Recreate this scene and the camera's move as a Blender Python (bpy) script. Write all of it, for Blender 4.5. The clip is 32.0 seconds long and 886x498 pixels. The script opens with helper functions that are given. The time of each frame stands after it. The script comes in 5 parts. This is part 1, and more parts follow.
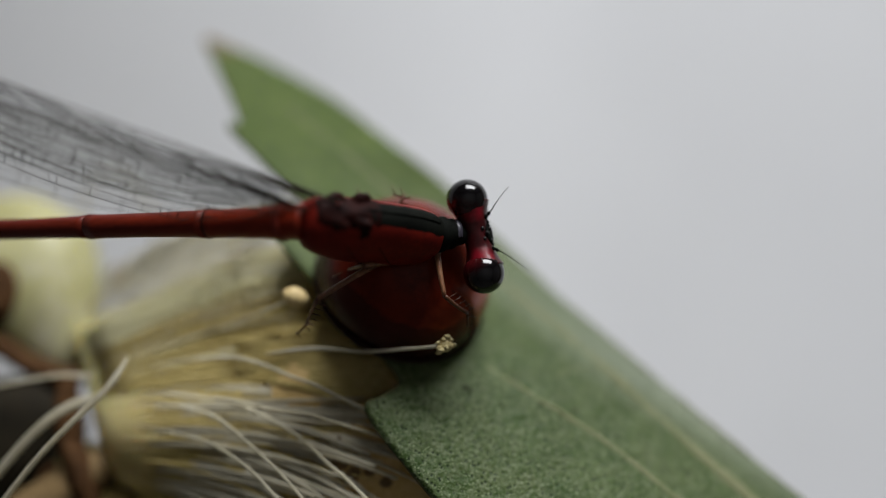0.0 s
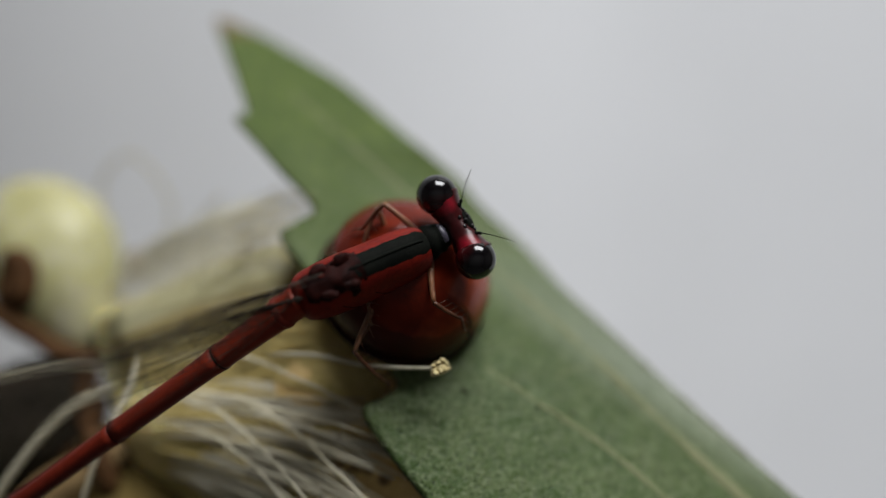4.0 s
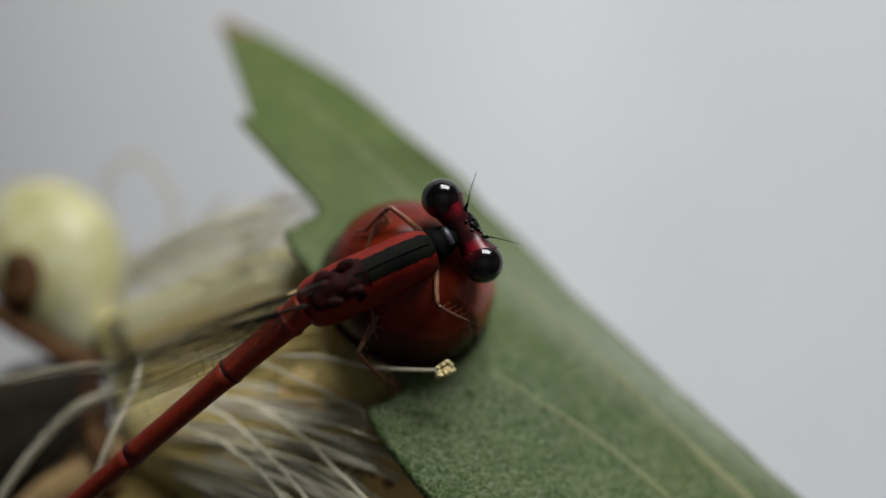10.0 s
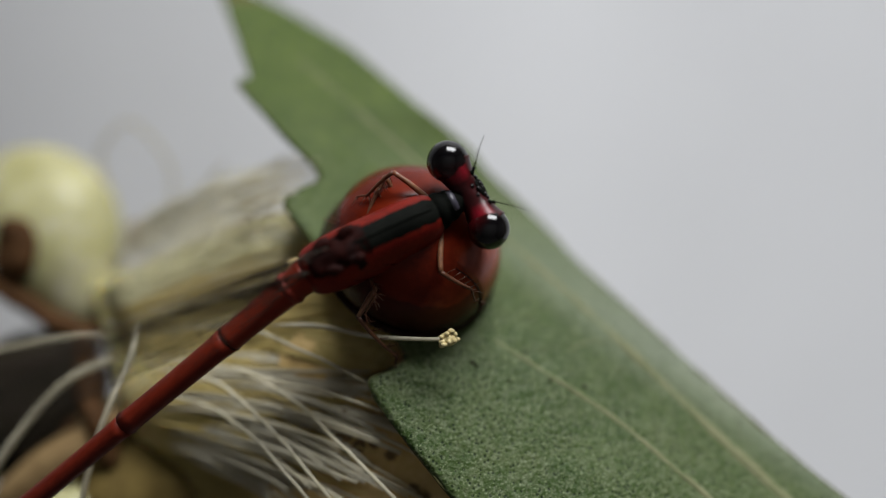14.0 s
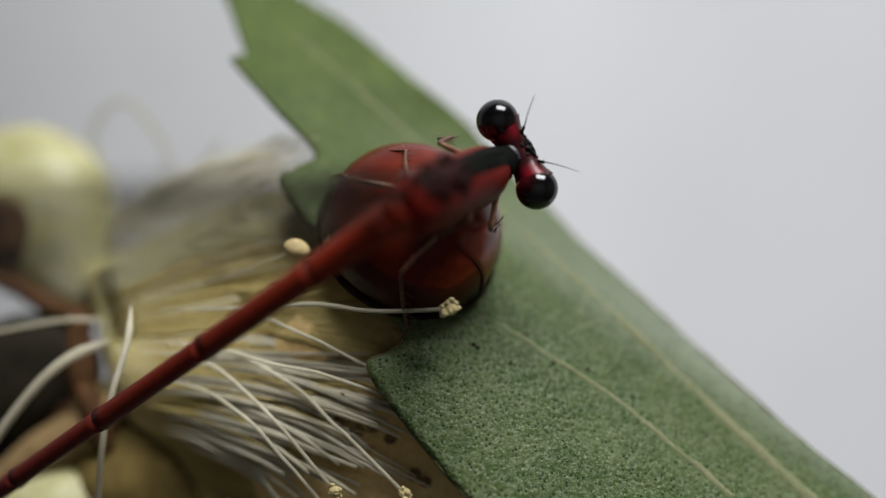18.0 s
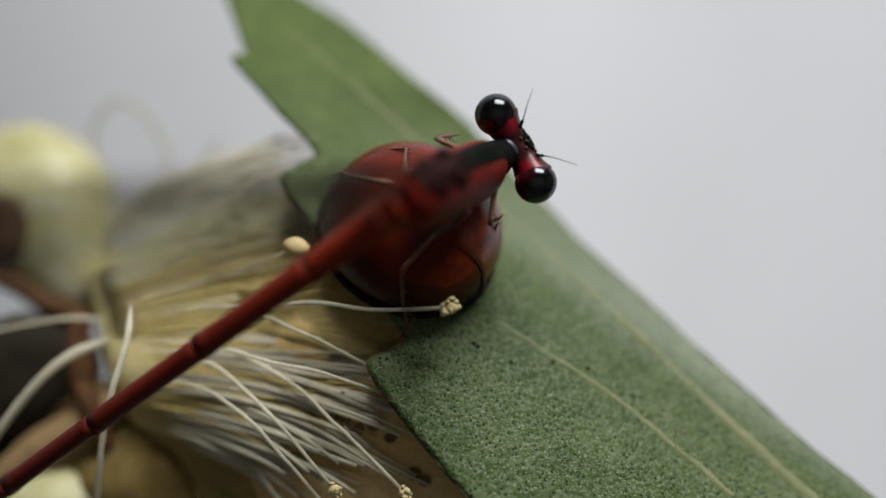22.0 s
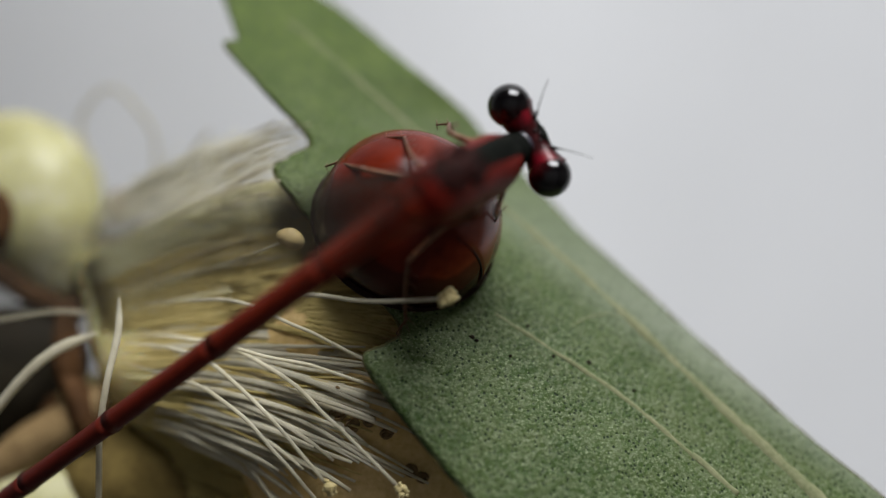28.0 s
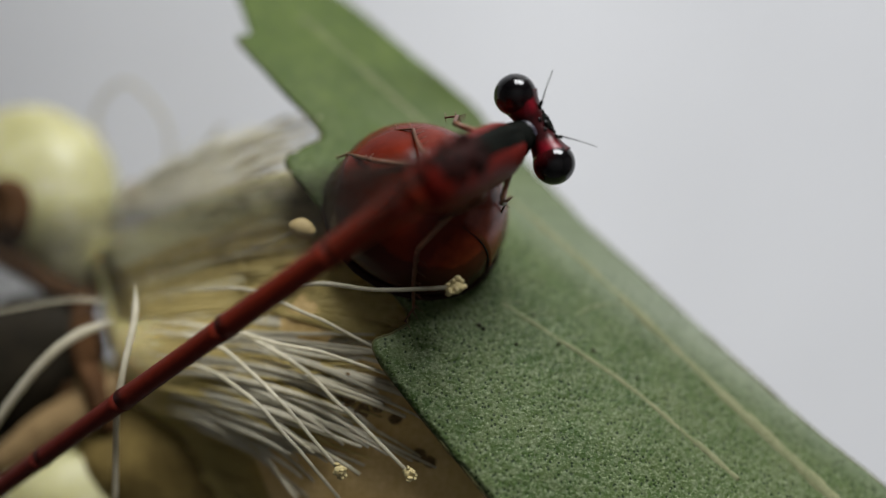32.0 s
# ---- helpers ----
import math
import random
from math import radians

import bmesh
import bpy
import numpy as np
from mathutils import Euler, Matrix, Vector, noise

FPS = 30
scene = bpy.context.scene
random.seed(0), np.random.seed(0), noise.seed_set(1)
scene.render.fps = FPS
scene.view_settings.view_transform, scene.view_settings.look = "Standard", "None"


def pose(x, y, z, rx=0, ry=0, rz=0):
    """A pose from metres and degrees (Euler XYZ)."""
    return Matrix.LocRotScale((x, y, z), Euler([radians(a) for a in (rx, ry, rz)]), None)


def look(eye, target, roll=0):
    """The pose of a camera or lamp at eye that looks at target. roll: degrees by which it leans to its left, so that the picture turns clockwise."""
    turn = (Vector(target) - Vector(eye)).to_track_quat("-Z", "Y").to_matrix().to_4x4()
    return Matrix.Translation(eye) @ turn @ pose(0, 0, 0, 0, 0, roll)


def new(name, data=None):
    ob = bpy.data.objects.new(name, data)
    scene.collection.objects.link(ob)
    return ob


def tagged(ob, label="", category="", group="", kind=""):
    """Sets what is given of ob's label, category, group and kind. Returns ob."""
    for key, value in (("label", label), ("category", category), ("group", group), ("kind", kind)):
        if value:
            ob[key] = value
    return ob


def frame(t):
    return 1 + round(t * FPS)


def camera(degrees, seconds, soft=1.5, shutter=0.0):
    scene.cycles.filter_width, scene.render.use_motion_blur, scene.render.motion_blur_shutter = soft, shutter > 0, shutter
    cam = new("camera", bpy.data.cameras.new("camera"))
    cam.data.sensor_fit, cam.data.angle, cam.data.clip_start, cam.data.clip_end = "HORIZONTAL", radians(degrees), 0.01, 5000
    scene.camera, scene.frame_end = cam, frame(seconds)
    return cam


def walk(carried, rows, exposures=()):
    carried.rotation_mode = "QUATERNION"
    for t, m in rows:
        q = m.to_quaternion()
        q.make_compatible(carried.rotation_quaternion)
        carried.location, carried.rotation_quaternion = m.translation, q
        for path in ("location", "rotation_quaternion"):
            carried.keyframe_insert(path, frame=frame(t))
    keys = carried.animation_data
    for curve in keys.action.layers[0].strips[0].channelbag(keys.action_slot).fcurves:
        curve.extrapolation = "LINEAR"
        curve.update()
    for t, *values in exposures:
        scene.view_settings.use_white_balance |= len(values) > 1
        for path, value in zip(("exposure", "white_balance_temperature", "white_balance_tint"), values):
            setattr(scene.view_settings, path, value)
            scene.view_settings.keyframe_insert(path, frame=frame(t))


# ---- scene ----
# A small red damselfly on a domed beetle, on a eucalyptus leaf beside flowers, over white paper.
cam = camera(55, 32.0, soft=1.2)
cam.data.dof.use_dof = True
cam.data.dof.focus_distance = 0.0267
cam.data.dof.aperture_fstop = 12.5
walk(cam, [
    (0, pose(-0.001616, -0.002153, 0.827804, 7.55, -3.63, -0.81)),
    (0.5, pose(-0.000824, -0.001670, 0.828267, 6.64, -1.99, -0.41)),
    (1, pose(-0.000840, -0.000999, 0.828164, 5.52, -2.11, -0.41)),
    (1.5, pose(-0.000729, -0.000706, 0.828039, 4.77, -1.97, -0.50)),
    (2, pose(0.000023, -0.000451, 0.828456, 4.29, -0.46, -0.31)),
    (2.5, pose(0.000126, 0.000555, 0.828171, 2.52, -0.34, -0.07)),
    (3, pose(0.000079, 0.000563, 0.828191, 2.45, -0.43, -0.06)),
    (3.5, pose(0.000167, 0.000749, 0.828195, 2.18, -0.27, -0.03)),
    (5.5, pose(0.000148, 0.000802, 0.828068, 1.91, -0.33, -0.14)),
    (6, pose(0.000145, 0.000776, 0.827992, 1.89, -0.43, -0.07)),
    (7, pose(0.000110, 0.000826, 0.828043, 2.48, -0.08, -0.03)),
    (8, pose(0.000126, 0.000753, 0.828088, 2.57, -0.08, -0.21)),
    (9, pose(0.000079, 0.000714, 0.827972, 2.32, -0.11, -0.00)),
    (10, pose(0.000186, 0.000639, 0.827969, 2.39, 0.09, -0.09)),
    (11, pose(0.000170, 0.000637, 0.828005, 2.44, 0.10, 0.03)),
    (12, pose(0.000184, 0.000517, 0.827962, 2.45, 0.15, 0.14)),
    (12.5, pose(0.000147, 0.000492, 0.827464, 1.68, 0.10, 0.01)),
    (13, pose(0.000175, 0.000419, 0.827228, 1.33, 0.18, -0.09)),
    (13.5, pose(0.000193, 0.000351, 0.827225, 1.08, 0.35, 0.00)),
    (14, pose(0.000148, 0.000324, 0.827122, 0.84, 0.28, 0.10)),
    (14.5, pose(0.000104, 0.000279, 0.827045, 0.64, 0.23, 0.11)),
    (16.5, pose(0.000055, 0.000229, 0.826526, -0.17, 0.15, 0.06)),
    (17, pose(0.000021, 0.000186, 0.826413, -0.17, 0.06, 0.01)),
    (18, pose(0.000116, 0.000135, 0.826415, -0.13, 0.24, -0.02)),
    (19, pose(0.000045, 0.000117, 0.826444, -0.13, 0.15, 0.15)),
    (20, pose(-0.000115, 0.000205, 0.826168, -0.46, -0.25, 0.04)),
    (21, pose(0.000083, 0.000035, 0.826328, -0.07, 0.16, -0.03)),
    (22, pose(0.000045, 0.000016, 0.826413, 0.03, 0.11, 0.06)),
    (23, pose(-0.000000, -0.000000, 0.826300, 0.00, -0.00, 0.00)),
    (24, pose(-0.000073, 0.000042, 0.826108, -0.24, -0.20, -0.08)),
    (24.5, pose(-0.000176, 0.000058, 0.826032, -0.34, -0.41, -0.05)),
    (25, pose(-0.000201, 0.000041, 0.826057, -0.37, -0.43, -0.02)),
    (25.5, pose(-0.000139, -0.000003, 0.826151, -0.26, -0.27, 0.07)),
    (27.5, pose(-0.000107, -0.000036, 0.825786, -0.41, -0.31, 0.16)),
    (28, pose(-0.000106, -0.000073, 0.825683, -0.38, -0.36, 0.11)),
    (28.5, pose(-0.000126, -0.000071, 0.825462, -0.68, -0.43, 0.14)),
    (29, pose(-0.000076, -0.000106, 0.825410, -0.70, -0.34, 0.16)),
    (29.5, pose(-0.000051, -0.000134, 0.825411, -0.59, -0.29, 0.10)),
    (30, pose(-0.000049, -0.000171, 0.825418, -0.45, -0.28, 0.18)),
    (30.5, pose(-0.000114, -0.000146, 0.825871, -0.82, 0.16, 0.16)),
    (31, pose(-0.000131, -0.000175, 0.826377, -0.53, 0.30, 0.23)),
    (31.5, pose(-0.000108, -0.000212, 0.826528, -0.54, 0.41, 0.26)),
    (32, pose(-0.000109, -0.000260, 0.826334, -0.64, 0.17, 0.27)),
], exposures=[(0.0, 0.0), (14.5, 0.02), (16.5, 0.16), (32.0, 0.16)])

# ---- light ----
MM = 0.001
TABLE_Z = 0.75
BASE = Vector((0.0, 0.0, 0.80))        # the sprig's own origin over the table

world = bpy.data.worlds.new("sky")
scene.world = world
world.use_nodes = True
sky = world.node_tree.nodes.new("ShaderNodeTexSky")
sky.sky_type = "NISHITA"
sky.sun_disc = False
sky.sun_elevation = radians(40)
sky.sun_rotation = radians(200)
world.node_tree.links.new(sky.outputs[0], world.node_tree.nodes["Background"].inputs[0])
world.node_tree.nodes["Background"].inputs[1].default_value = 0.1

daylight = bpy.data.lights.new("window_daylight", "AREA")
daylight.shape, daylight.size, daylight.size_y = "RECTANGLE", 0.72, 0.46
daylight.energy = 20.0
daylight.color = (0.975, 0.985, 0.998)
lamp = new("window_daylight", daylight)
lamp.matrix_world = look((0.28, 0.93, 1.20), (0.28, -1.0, 1.08))


# ---- materials ----
def nodes_of(name):
    mat = bpy.data.materials.new(name)
    mat.use_nodes = True
    tree = mat.node_tree
    return mat, tree, tree.nodes["Principled BSDF"]


def coords(tree, scale):
    """Object coordinates in units of 1/scale millimetres."""
    tc = tree.nodes.new("ShaderNodeTexCoord")
    mp = tree.nodes.new("ShaderNodeMapping")
    mp.inputs["Scale"].default_value = [1000.0 * s for s in (scale if hasattr(scale, "__len__") else (scale,) * 3)]
    tree.links.new(tc.outputs["Object"], mp.inputs["Vector"])
    return mp.outputs[0]


def noise_of(tree, scale, detail=4.0, rough=0.55):
    n = tree.nodes.new("ShaderNodeTexNoise")
    n.inputs["Scale"].default_value = 1.0
    n.inputs["Detail"].default_value = detail
    n.inputs["Roughness"].default_value = rough
    tree.links.new(coords(tree, scale), n.inputs["Vector"])
    return n.outputs[0]


def ramp_of(tree, value, stops):
    r = tree.nodes.new("ShaderNodeValToRGB")
    while len(r.color_ramp.elements) < len(stops):
        r.color_ramp.elements.new(0.5)
    for e, (p, c) in zip(r.color_ramp.elements, stops):
        e.position, e.color = p, (*c, 1) if len(c) == 3 else c
    tree.links.new(value, r.inputs[0])
    return r.outputs[0]


def mix_of(tree, fac, a, b, blend="MIX"):
    m = tree.nodes.new("ShaderNodeMix")
    m.data_type, m.blend_type = "RGBA", blend
    for sock, v in ((m.inputs[0], fac), (m.inputs[6], a), (m.inputs[7], b)):
        if hasattr(v, "is_linked"):
            tree.links.new(v, sock)
        elif hasattr(v, "__len__"):
            sock.default_value = (*v, 1)
        else:
            sock.default_value = v
    return m.outputs[2]


def bump_of(tree, bsdf, height, strength, mm):
    b = tree.nodes.new("ShaderNodeBump")
    b.inputs["Strength"].default_value = strength
    b.inputs["Distance"].default_value = mm * MM
    tree.links.new(height, b.inputs["Height"])
    tree.links.new(b.outputs[0], bsdf.inputs["Normal"])


def see_through(tree, bsdf, colour, share):
    """Lets part of the light pass through a thin pale thing."""
    thin = tree.nodes.new("ShaderNodeBsdfTranslucent")
    mixer = tree.nodes.new("ShaderNodeMixShader")
    mixer.inputs[0].default_value = share
    tree.links.new(colour, thin.inputs[0])
    tree.links.new(bsdf.outputs[0], mixer.inputs[1])
    tree.links.new(thin.outputs[0], mixer.inputs[2])
    tree.links.new(mixer.outputs[0], tree.nodes["Material Output"].inputs[0])


def simple(name, dark, light, scale=1.0, rough=0.5, bump=0.3, mm=0.02, fine=8.0, sss=0.0, coat=0.0, spec=0.5, metal=0.0, per_object=0.0, thin=0.0):
    """Two tones mixed by broad and fine noise, with a fine relief."""
    mat, tree, bsdf = nodes_of(name)
    broad, grain = noise_of(tree, scale), noise_of(tree, scale * fine, 5.0)
    fac = tree.nodes.new("ShaderNodeMath")
    fac.operation = "MULTIPLY_ADD"
    tree.links.new(grain, fac.inputs[0])
    fac.inputs[1].default_value = 0.5
    half = tree.nodes.new("ShaderNodeMath")
    half.operation = "MULTIPLY"
    half.inputs[1].default_value = 0.5
    tree.links.new(broad, half.inputs[0])
    tree.links.new(half.outputs[0], fac.inputs[2])
    colour = ramp_of(tree, fac.outputs[0], [(0.33, dark), (0.67, light)])
    if per_object:
        info = tree.nodes.new("ShaderNodeObjectInfo")
        tone = ramp_of(tree, info.outputs["Random"], [(0.0, (1 - per_object,) * 3), (1.0, (1.0,) * 3)])
        colour = mix_of(tree, 1.0, colour, tone, "MULTIPLY")
    tree.links.new(colour, bsdf.inputs["Base Color"])
    bsdf.inputs["Roughness"].default_value = rough
    bsdf.inputs["Metallic"].default_value = metal
    bsdf.inputs["Specular IOR Level"].default_value = spec
    bsdf.inputs["Coat Weight"].default_value = coat
    bsdf.inputs["Coat Roughness"].default_value = 0.08
    if sss:
        bsdf.inputs["Subsurface Weight"].default_value = sss
        bsdf.inputs["Subsurface Radius"].default_value = (1.0, 0.6, 0.3)
        bsdf.inputs["Subsurface Scale"].default_value = 0.4 * MM
    if bump:
        bump_of(tree, bsdf, grain, bump, mm)
    if thin:
        see_through(tree, bsdf, colour, thin)
    return mat


TIP_Y = 12.4                            # where the leaf's scorched tip begins


def leaf_material():
    """Waxy grey-green blade with a fine net of veinlets and dark oil dots."""
    mat, tree, bsdf = nodes_of("eucalyptus_leaf")
    broad = noise_of(tree, 0.22, 4.0)
    mid = noise_of(tree, 1.4, 4.0)
    base = ramp_of(tree, broad, [(0.36, (0.026, 0.052, 0.010)), (0.5, (0.047, 0.077, 0.021)), (0.64, (0.080, 0.106, 0.043))])
    base = mix_of(tree, ramp_of(tree, mid, [(0.4, (0, 0, 0)), (0.75, (0.45, 0.45, 0.45))]), base, (0.092, 0.110, 0.044))
    net = ramp_of(tree, noise_of(tree, 5.0, 6.0, 0.75), [(0.45, (0, 0, 0)), (0.62, (1, 1, 1))])
    base = mix_of(tree, mix_of(tree, 1.0, net, (0.62, 0.62, 0.62), "MULTIPLY"), base, (0.138, 0.162, 0.094))
    place = tree.nodes.new("ShaderNodeTexCoord")
    axes = tree.nodes.new("ShaderNodeSeparateXYZ")
    tree.links.new(place.outputs["Object"], axes.inputs[0])
    # more saturated green towards the tip
    towards_tip = tree.nodes.new("ShaderNodeMapRange")
    towards_tip.inputs["From Min"].default_value = -3.0 * MM
    towards_tip.inputs["From Max"].default_value = 7.0 * MM
    towards_tip.inputs["To Max"].default_value = 0.92
    tree.links.new(axes.outputs[1], towards_tip.inputs["Value"])
    base = mix_of(tree, towards_tip.outputs[0], base, ramp_of(tree, mid, [(0.3, (0.046, 0.076, 0.008)), (0.7, (0.078, 0.112, 0.018))]))
    # sheen beyond the midrib, painted in as a paler grey
    across = tree.nodes.new("ShaderNodeVectorMath")
    across.operation = "DOT_PRODUCT"
    across.inputs[1].default_value = (560.0, 830.0, 0.0)
    tree.links.new(place.outputs["Object"], across.inputs[0])
    painted_sheen = tree.nodes.new("ShaderNodeMapRange")
    painted_sheen.inputs["From Min"].default_value = 0.6
    painted_sheen.inputs["From Max"].default_value = 1.9
    painted_sheen.inputs["To Max"].default_value = 0.75
    tree.links.new(across.outputs["Value"], painted_sheen.inputs["Value"])
    sheen_share = tree.nodes.new("ShaderNodeMath")
    sheen_share.operation = "SUBTRACT"
    sheen_share.use_clamp = True
    tree.links.new(painted_sheen.outputs[0], sheen_share.inputs[0])
    tree.links.new(towards_tip.outputs[0], sheen_share.inputs[1])
    base = mix_of(tree, sheen_share.outputs[0], base, (0.195, 0.215, 0.165))
    dots = tree.nodes.new("ShaderNodeTexVoronoi")
    dots.inputs["Scale"].default_value = 1.0
    tree.links.new(coords(tree, 5.8), dots.inputs["Vector"])
    spot = ramp_of(tree, dots.outputs["Distance"], [(0.23, (1, 1, 1)), (0.31, (0, 0, 0))])
    spot = mix_of(tree, 1.0, spot, ramp_of(tree, noise_of(tree, 0.9, 3.0), [(0.35, (0.7, 0.7, 0.7)), (0.6, (1, 1, 1))]), "MULTIPLY")
    base = mix_of(tree, spot, base, (0.010, 0.020, 0.006))
    # small highlights between the dots, painted into the base colour
    painted_glint = ramp_of(tree, noise_of(tree, (11.0, 15.0, 12.0), 2.0), [(0.56, (0, 0, 0)), (0.70, (0.8, 0.8, 0.8))])
    keep = tree.nodes.new("ShaderNodeMapRange")
    keep.inputs["To Min"].default_value, keep.inputs["To Max"].default_value = 1.0, 0.0
    tree.links.new(towards_tip.outputs[0], keep.inputs["Value"])
    painted_glint = mix_of(tree, 1.0, painted_glint, keep.outputs[0], "MULTIPLY")
    base = mix_of(tree, painted_glint, base, (0.20, 0.24, 0.13))
    stain = ramp_of(tree, noise_of(tree, 0.55, 6.0, 0.7), [(0.66, (0, 0, 0)), (0.78, (0.6, 0.6, 0.6))])
    base = mix_of(tree, stain, base, (0.05, 0.042, 0.026))
    spot = tree.nodes.new("ShaderNodeTexCoord")
    apart = tree.nodes.new("ShaderNodeSeparateXYZ")
    tree.links.new(spot.outputs["Object"], apart.inputs[0])
    tip = tree.nodes.new("ShaderNodeMath")
    tip.operation = "MULTIPLY_ADD"
    tip.inputs[1].default_value = 1000.0
    tree.links.new(apart.outputs[1], tip.inputs[0])
    tree.links.new(noise_of(tree, 1.2, 3.0), tip.inputs[2])
    scorch = tree.nodes.new("ShaderNodeMapRange")
    scorch.inputs["From Min"].default_value = TIP_Y - 0.6
    scorch.inputs["From Max"].default_value = TIP_Y + 0.5
    tree.links.new(tip.outputs[0], scorch.inputs["Value"])
    base = mix_of(tree, scorch.outputs[0], base, (0.15, 0.085, 0.04))
    tree.links.new(base, bsdf.inputs["Base Color"])
    bsdf.inputs["Roughness"].default_value = 0.48
    bsdf.inputs["Specular IOR Level"].default_value = 0.12
    h = mix_of(tree, 0.5, dots.outputs["Distance"], noise_of(tree, 9.0, 5.0))
    bump_of(tree, bsdf, h, 1.0, 0.07)
    return mat


def bud_material():
    """Pale yellow-green skin with soft brown bruises."""
    mat, tree, bsdf = nodes_of("bud_skin")
    base = ramp_of(tree, noise_of(tree, 0.35, 3.0), [(0.3, (0.29, 0.275, 0.11)), (0.52, (0.38, 0.36, 0.18)), (0.68, (0.49, 0.47, 0.33))])
    brown = ramp_of(tree, noise_of(tree, (0.22, 0.3, 0.3), 4.0, 0.6), [(0.56, (0, 0, 0)), (0.75, (0.5, 0.5, 0.5))])
    base = mix_of(tree, brown, base, (0.30, 0.24, 0.10))
    tree.links.new(base, bsdf.inputs["Base Color"])
    bsdf.inputs["Roughness"].default_value = 0.5
    bsdf.inputs["Subsurface Weight"].default_value = 0.3
    bsdf.inputs["Subsurface Radius"].default_value = (1.0, 0.9, 0.4)
    bsdf.inputs["Subsurface Scale"].default_value = 0.8 * MM
    bump_of(tree, bsdf, noise_of(tree, 3.0), 0.3, 0.05)
    return mat


def shell_material(name, shine, rim=1.0):
    """Glossy red-brown beetle shell, darker to its rim, the dark widened as painted shade."""
    mat, tree, bsdf = nodes_of(name)
    base = ramp_of(tree, noise_of(tree, 0.6, 4.0), [(0.3, (0.050, 0.005, 0.002)), (0.7, (0.135, 0.014, 0.004))])
    base = mix_of(tree, ramp_of(tree, noise_of(tree, 7.0, 5.0), [(0.45, (0, 0, 0)), (0.8, (0.5, 0.5, 0.5))]), base, (0.13, 0.012, 0.004))
    spot = tree.nodes.new("ShaderNodeTexCoord")
    apart = tree.nodes.new("ShaderNodeSeparateXYZ")
    tree.links.new(spot.outputs["Object"], apart.inputs[0])
    # paler orange towards the front; blackish margin, raised to paint shade low down
    fore = tree.nodes.new("ShaderNodeMath")
    fore.operation = "MULTIPLY_ADD"
    fore.inputs[1].default_value = 250.0
    tree.links.new(apart.outputs[0], fore.inputs[0])
    tree.links.new(ramp_of(tree, noise_of(tree, 1.3, 4.0), [(0.2, (0, 0, 0)), (0.8, (0.3, 0.3, 0.3))]), fore.inputs[2])
    base = mix_of(tree, ramp_of(tree, fore.outputs[0], [(0.46, (0, 0, 0)), (0.84, (0.85, 0.85, 0.85))]), base, (0.30, 0.048, 0.015))
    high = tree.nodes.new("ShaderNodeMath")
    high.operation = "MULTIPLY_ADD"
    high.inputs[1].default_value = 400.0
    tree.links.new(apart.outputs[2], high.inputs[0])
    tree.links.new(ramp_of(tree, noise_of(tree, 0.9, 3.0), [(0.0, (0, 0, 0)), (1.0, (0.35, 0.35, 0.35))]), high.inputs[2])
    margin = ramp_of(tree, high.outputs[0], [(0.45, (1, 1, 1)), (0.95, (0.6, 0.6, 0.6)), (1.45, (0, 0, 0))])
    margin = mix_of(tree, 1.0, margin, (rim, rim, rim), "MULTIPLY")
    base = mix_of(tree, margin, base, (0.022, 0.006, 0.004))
    tree.links.new(base, bsdf.inputs["Base Color"])
    bsdf.inputs["Roughness"].default_value = 0.24
    bsdf.inputs["Specular IOR Level"].default_value = shine
    bump_of(tree, bsdf, noise_of(tree, 6.0, 4.0), 0.15, 0.03)
    return mat


def eye_material():
    """Black outward and above, dark wine red on the inner and rear side."""
    mat, tree, bsdf = nodes_of("eye_black")
    tc = tree.nodes.new("ShaderNodeTexCoord")
    apart = tree.nodes.new("ShaderNodeSeparateXYZ")
    tree.links.new(tc.outputs["Object"], apart.inputs[0])
    out = tree.nodes.new("ShaderNodeMath")
    out.operation = "ABSOLUTE"
    tree.links.new(apart.outputs[1], out.inputs[0])
    total = None
    for socket, weight in ((out.outputs[0], 900.0), (apart.outputs[0], 450.0), (apart.outputs[2], 350.0)):
        term = tree.nodes.new("ShaderNodeMath")
        term.operation = "MULTIPLY_ADD"
        term.inputs[1].default_value = weight
        tree.links.new(socket, term.inputs[0])
        if total is None:
            term.inputs[2].default_value = -0.6
        else:
            tree.links.new(total, term.inputs[2])
        total = term.outputs[0]
    base = ramp_of(tree, total, [(0.10, (0.050, 0.004, 0.005)), (0.38, (0.018, 0.0025, 0.003)), (0.62, (0.003, 0.0025, 0.003))])
    tree.links.new(base, bsdf.inputs["Base Color"])
    bsdf.inputs["Roughness"].default_value = 0.12
    bsdf.inputs["Specular IOR Level"].default_value = 0.45
    bump_of(tree, bsdf, noise_of(tree, 28.0, 2.0), 0.05, 0.004)
    return mat


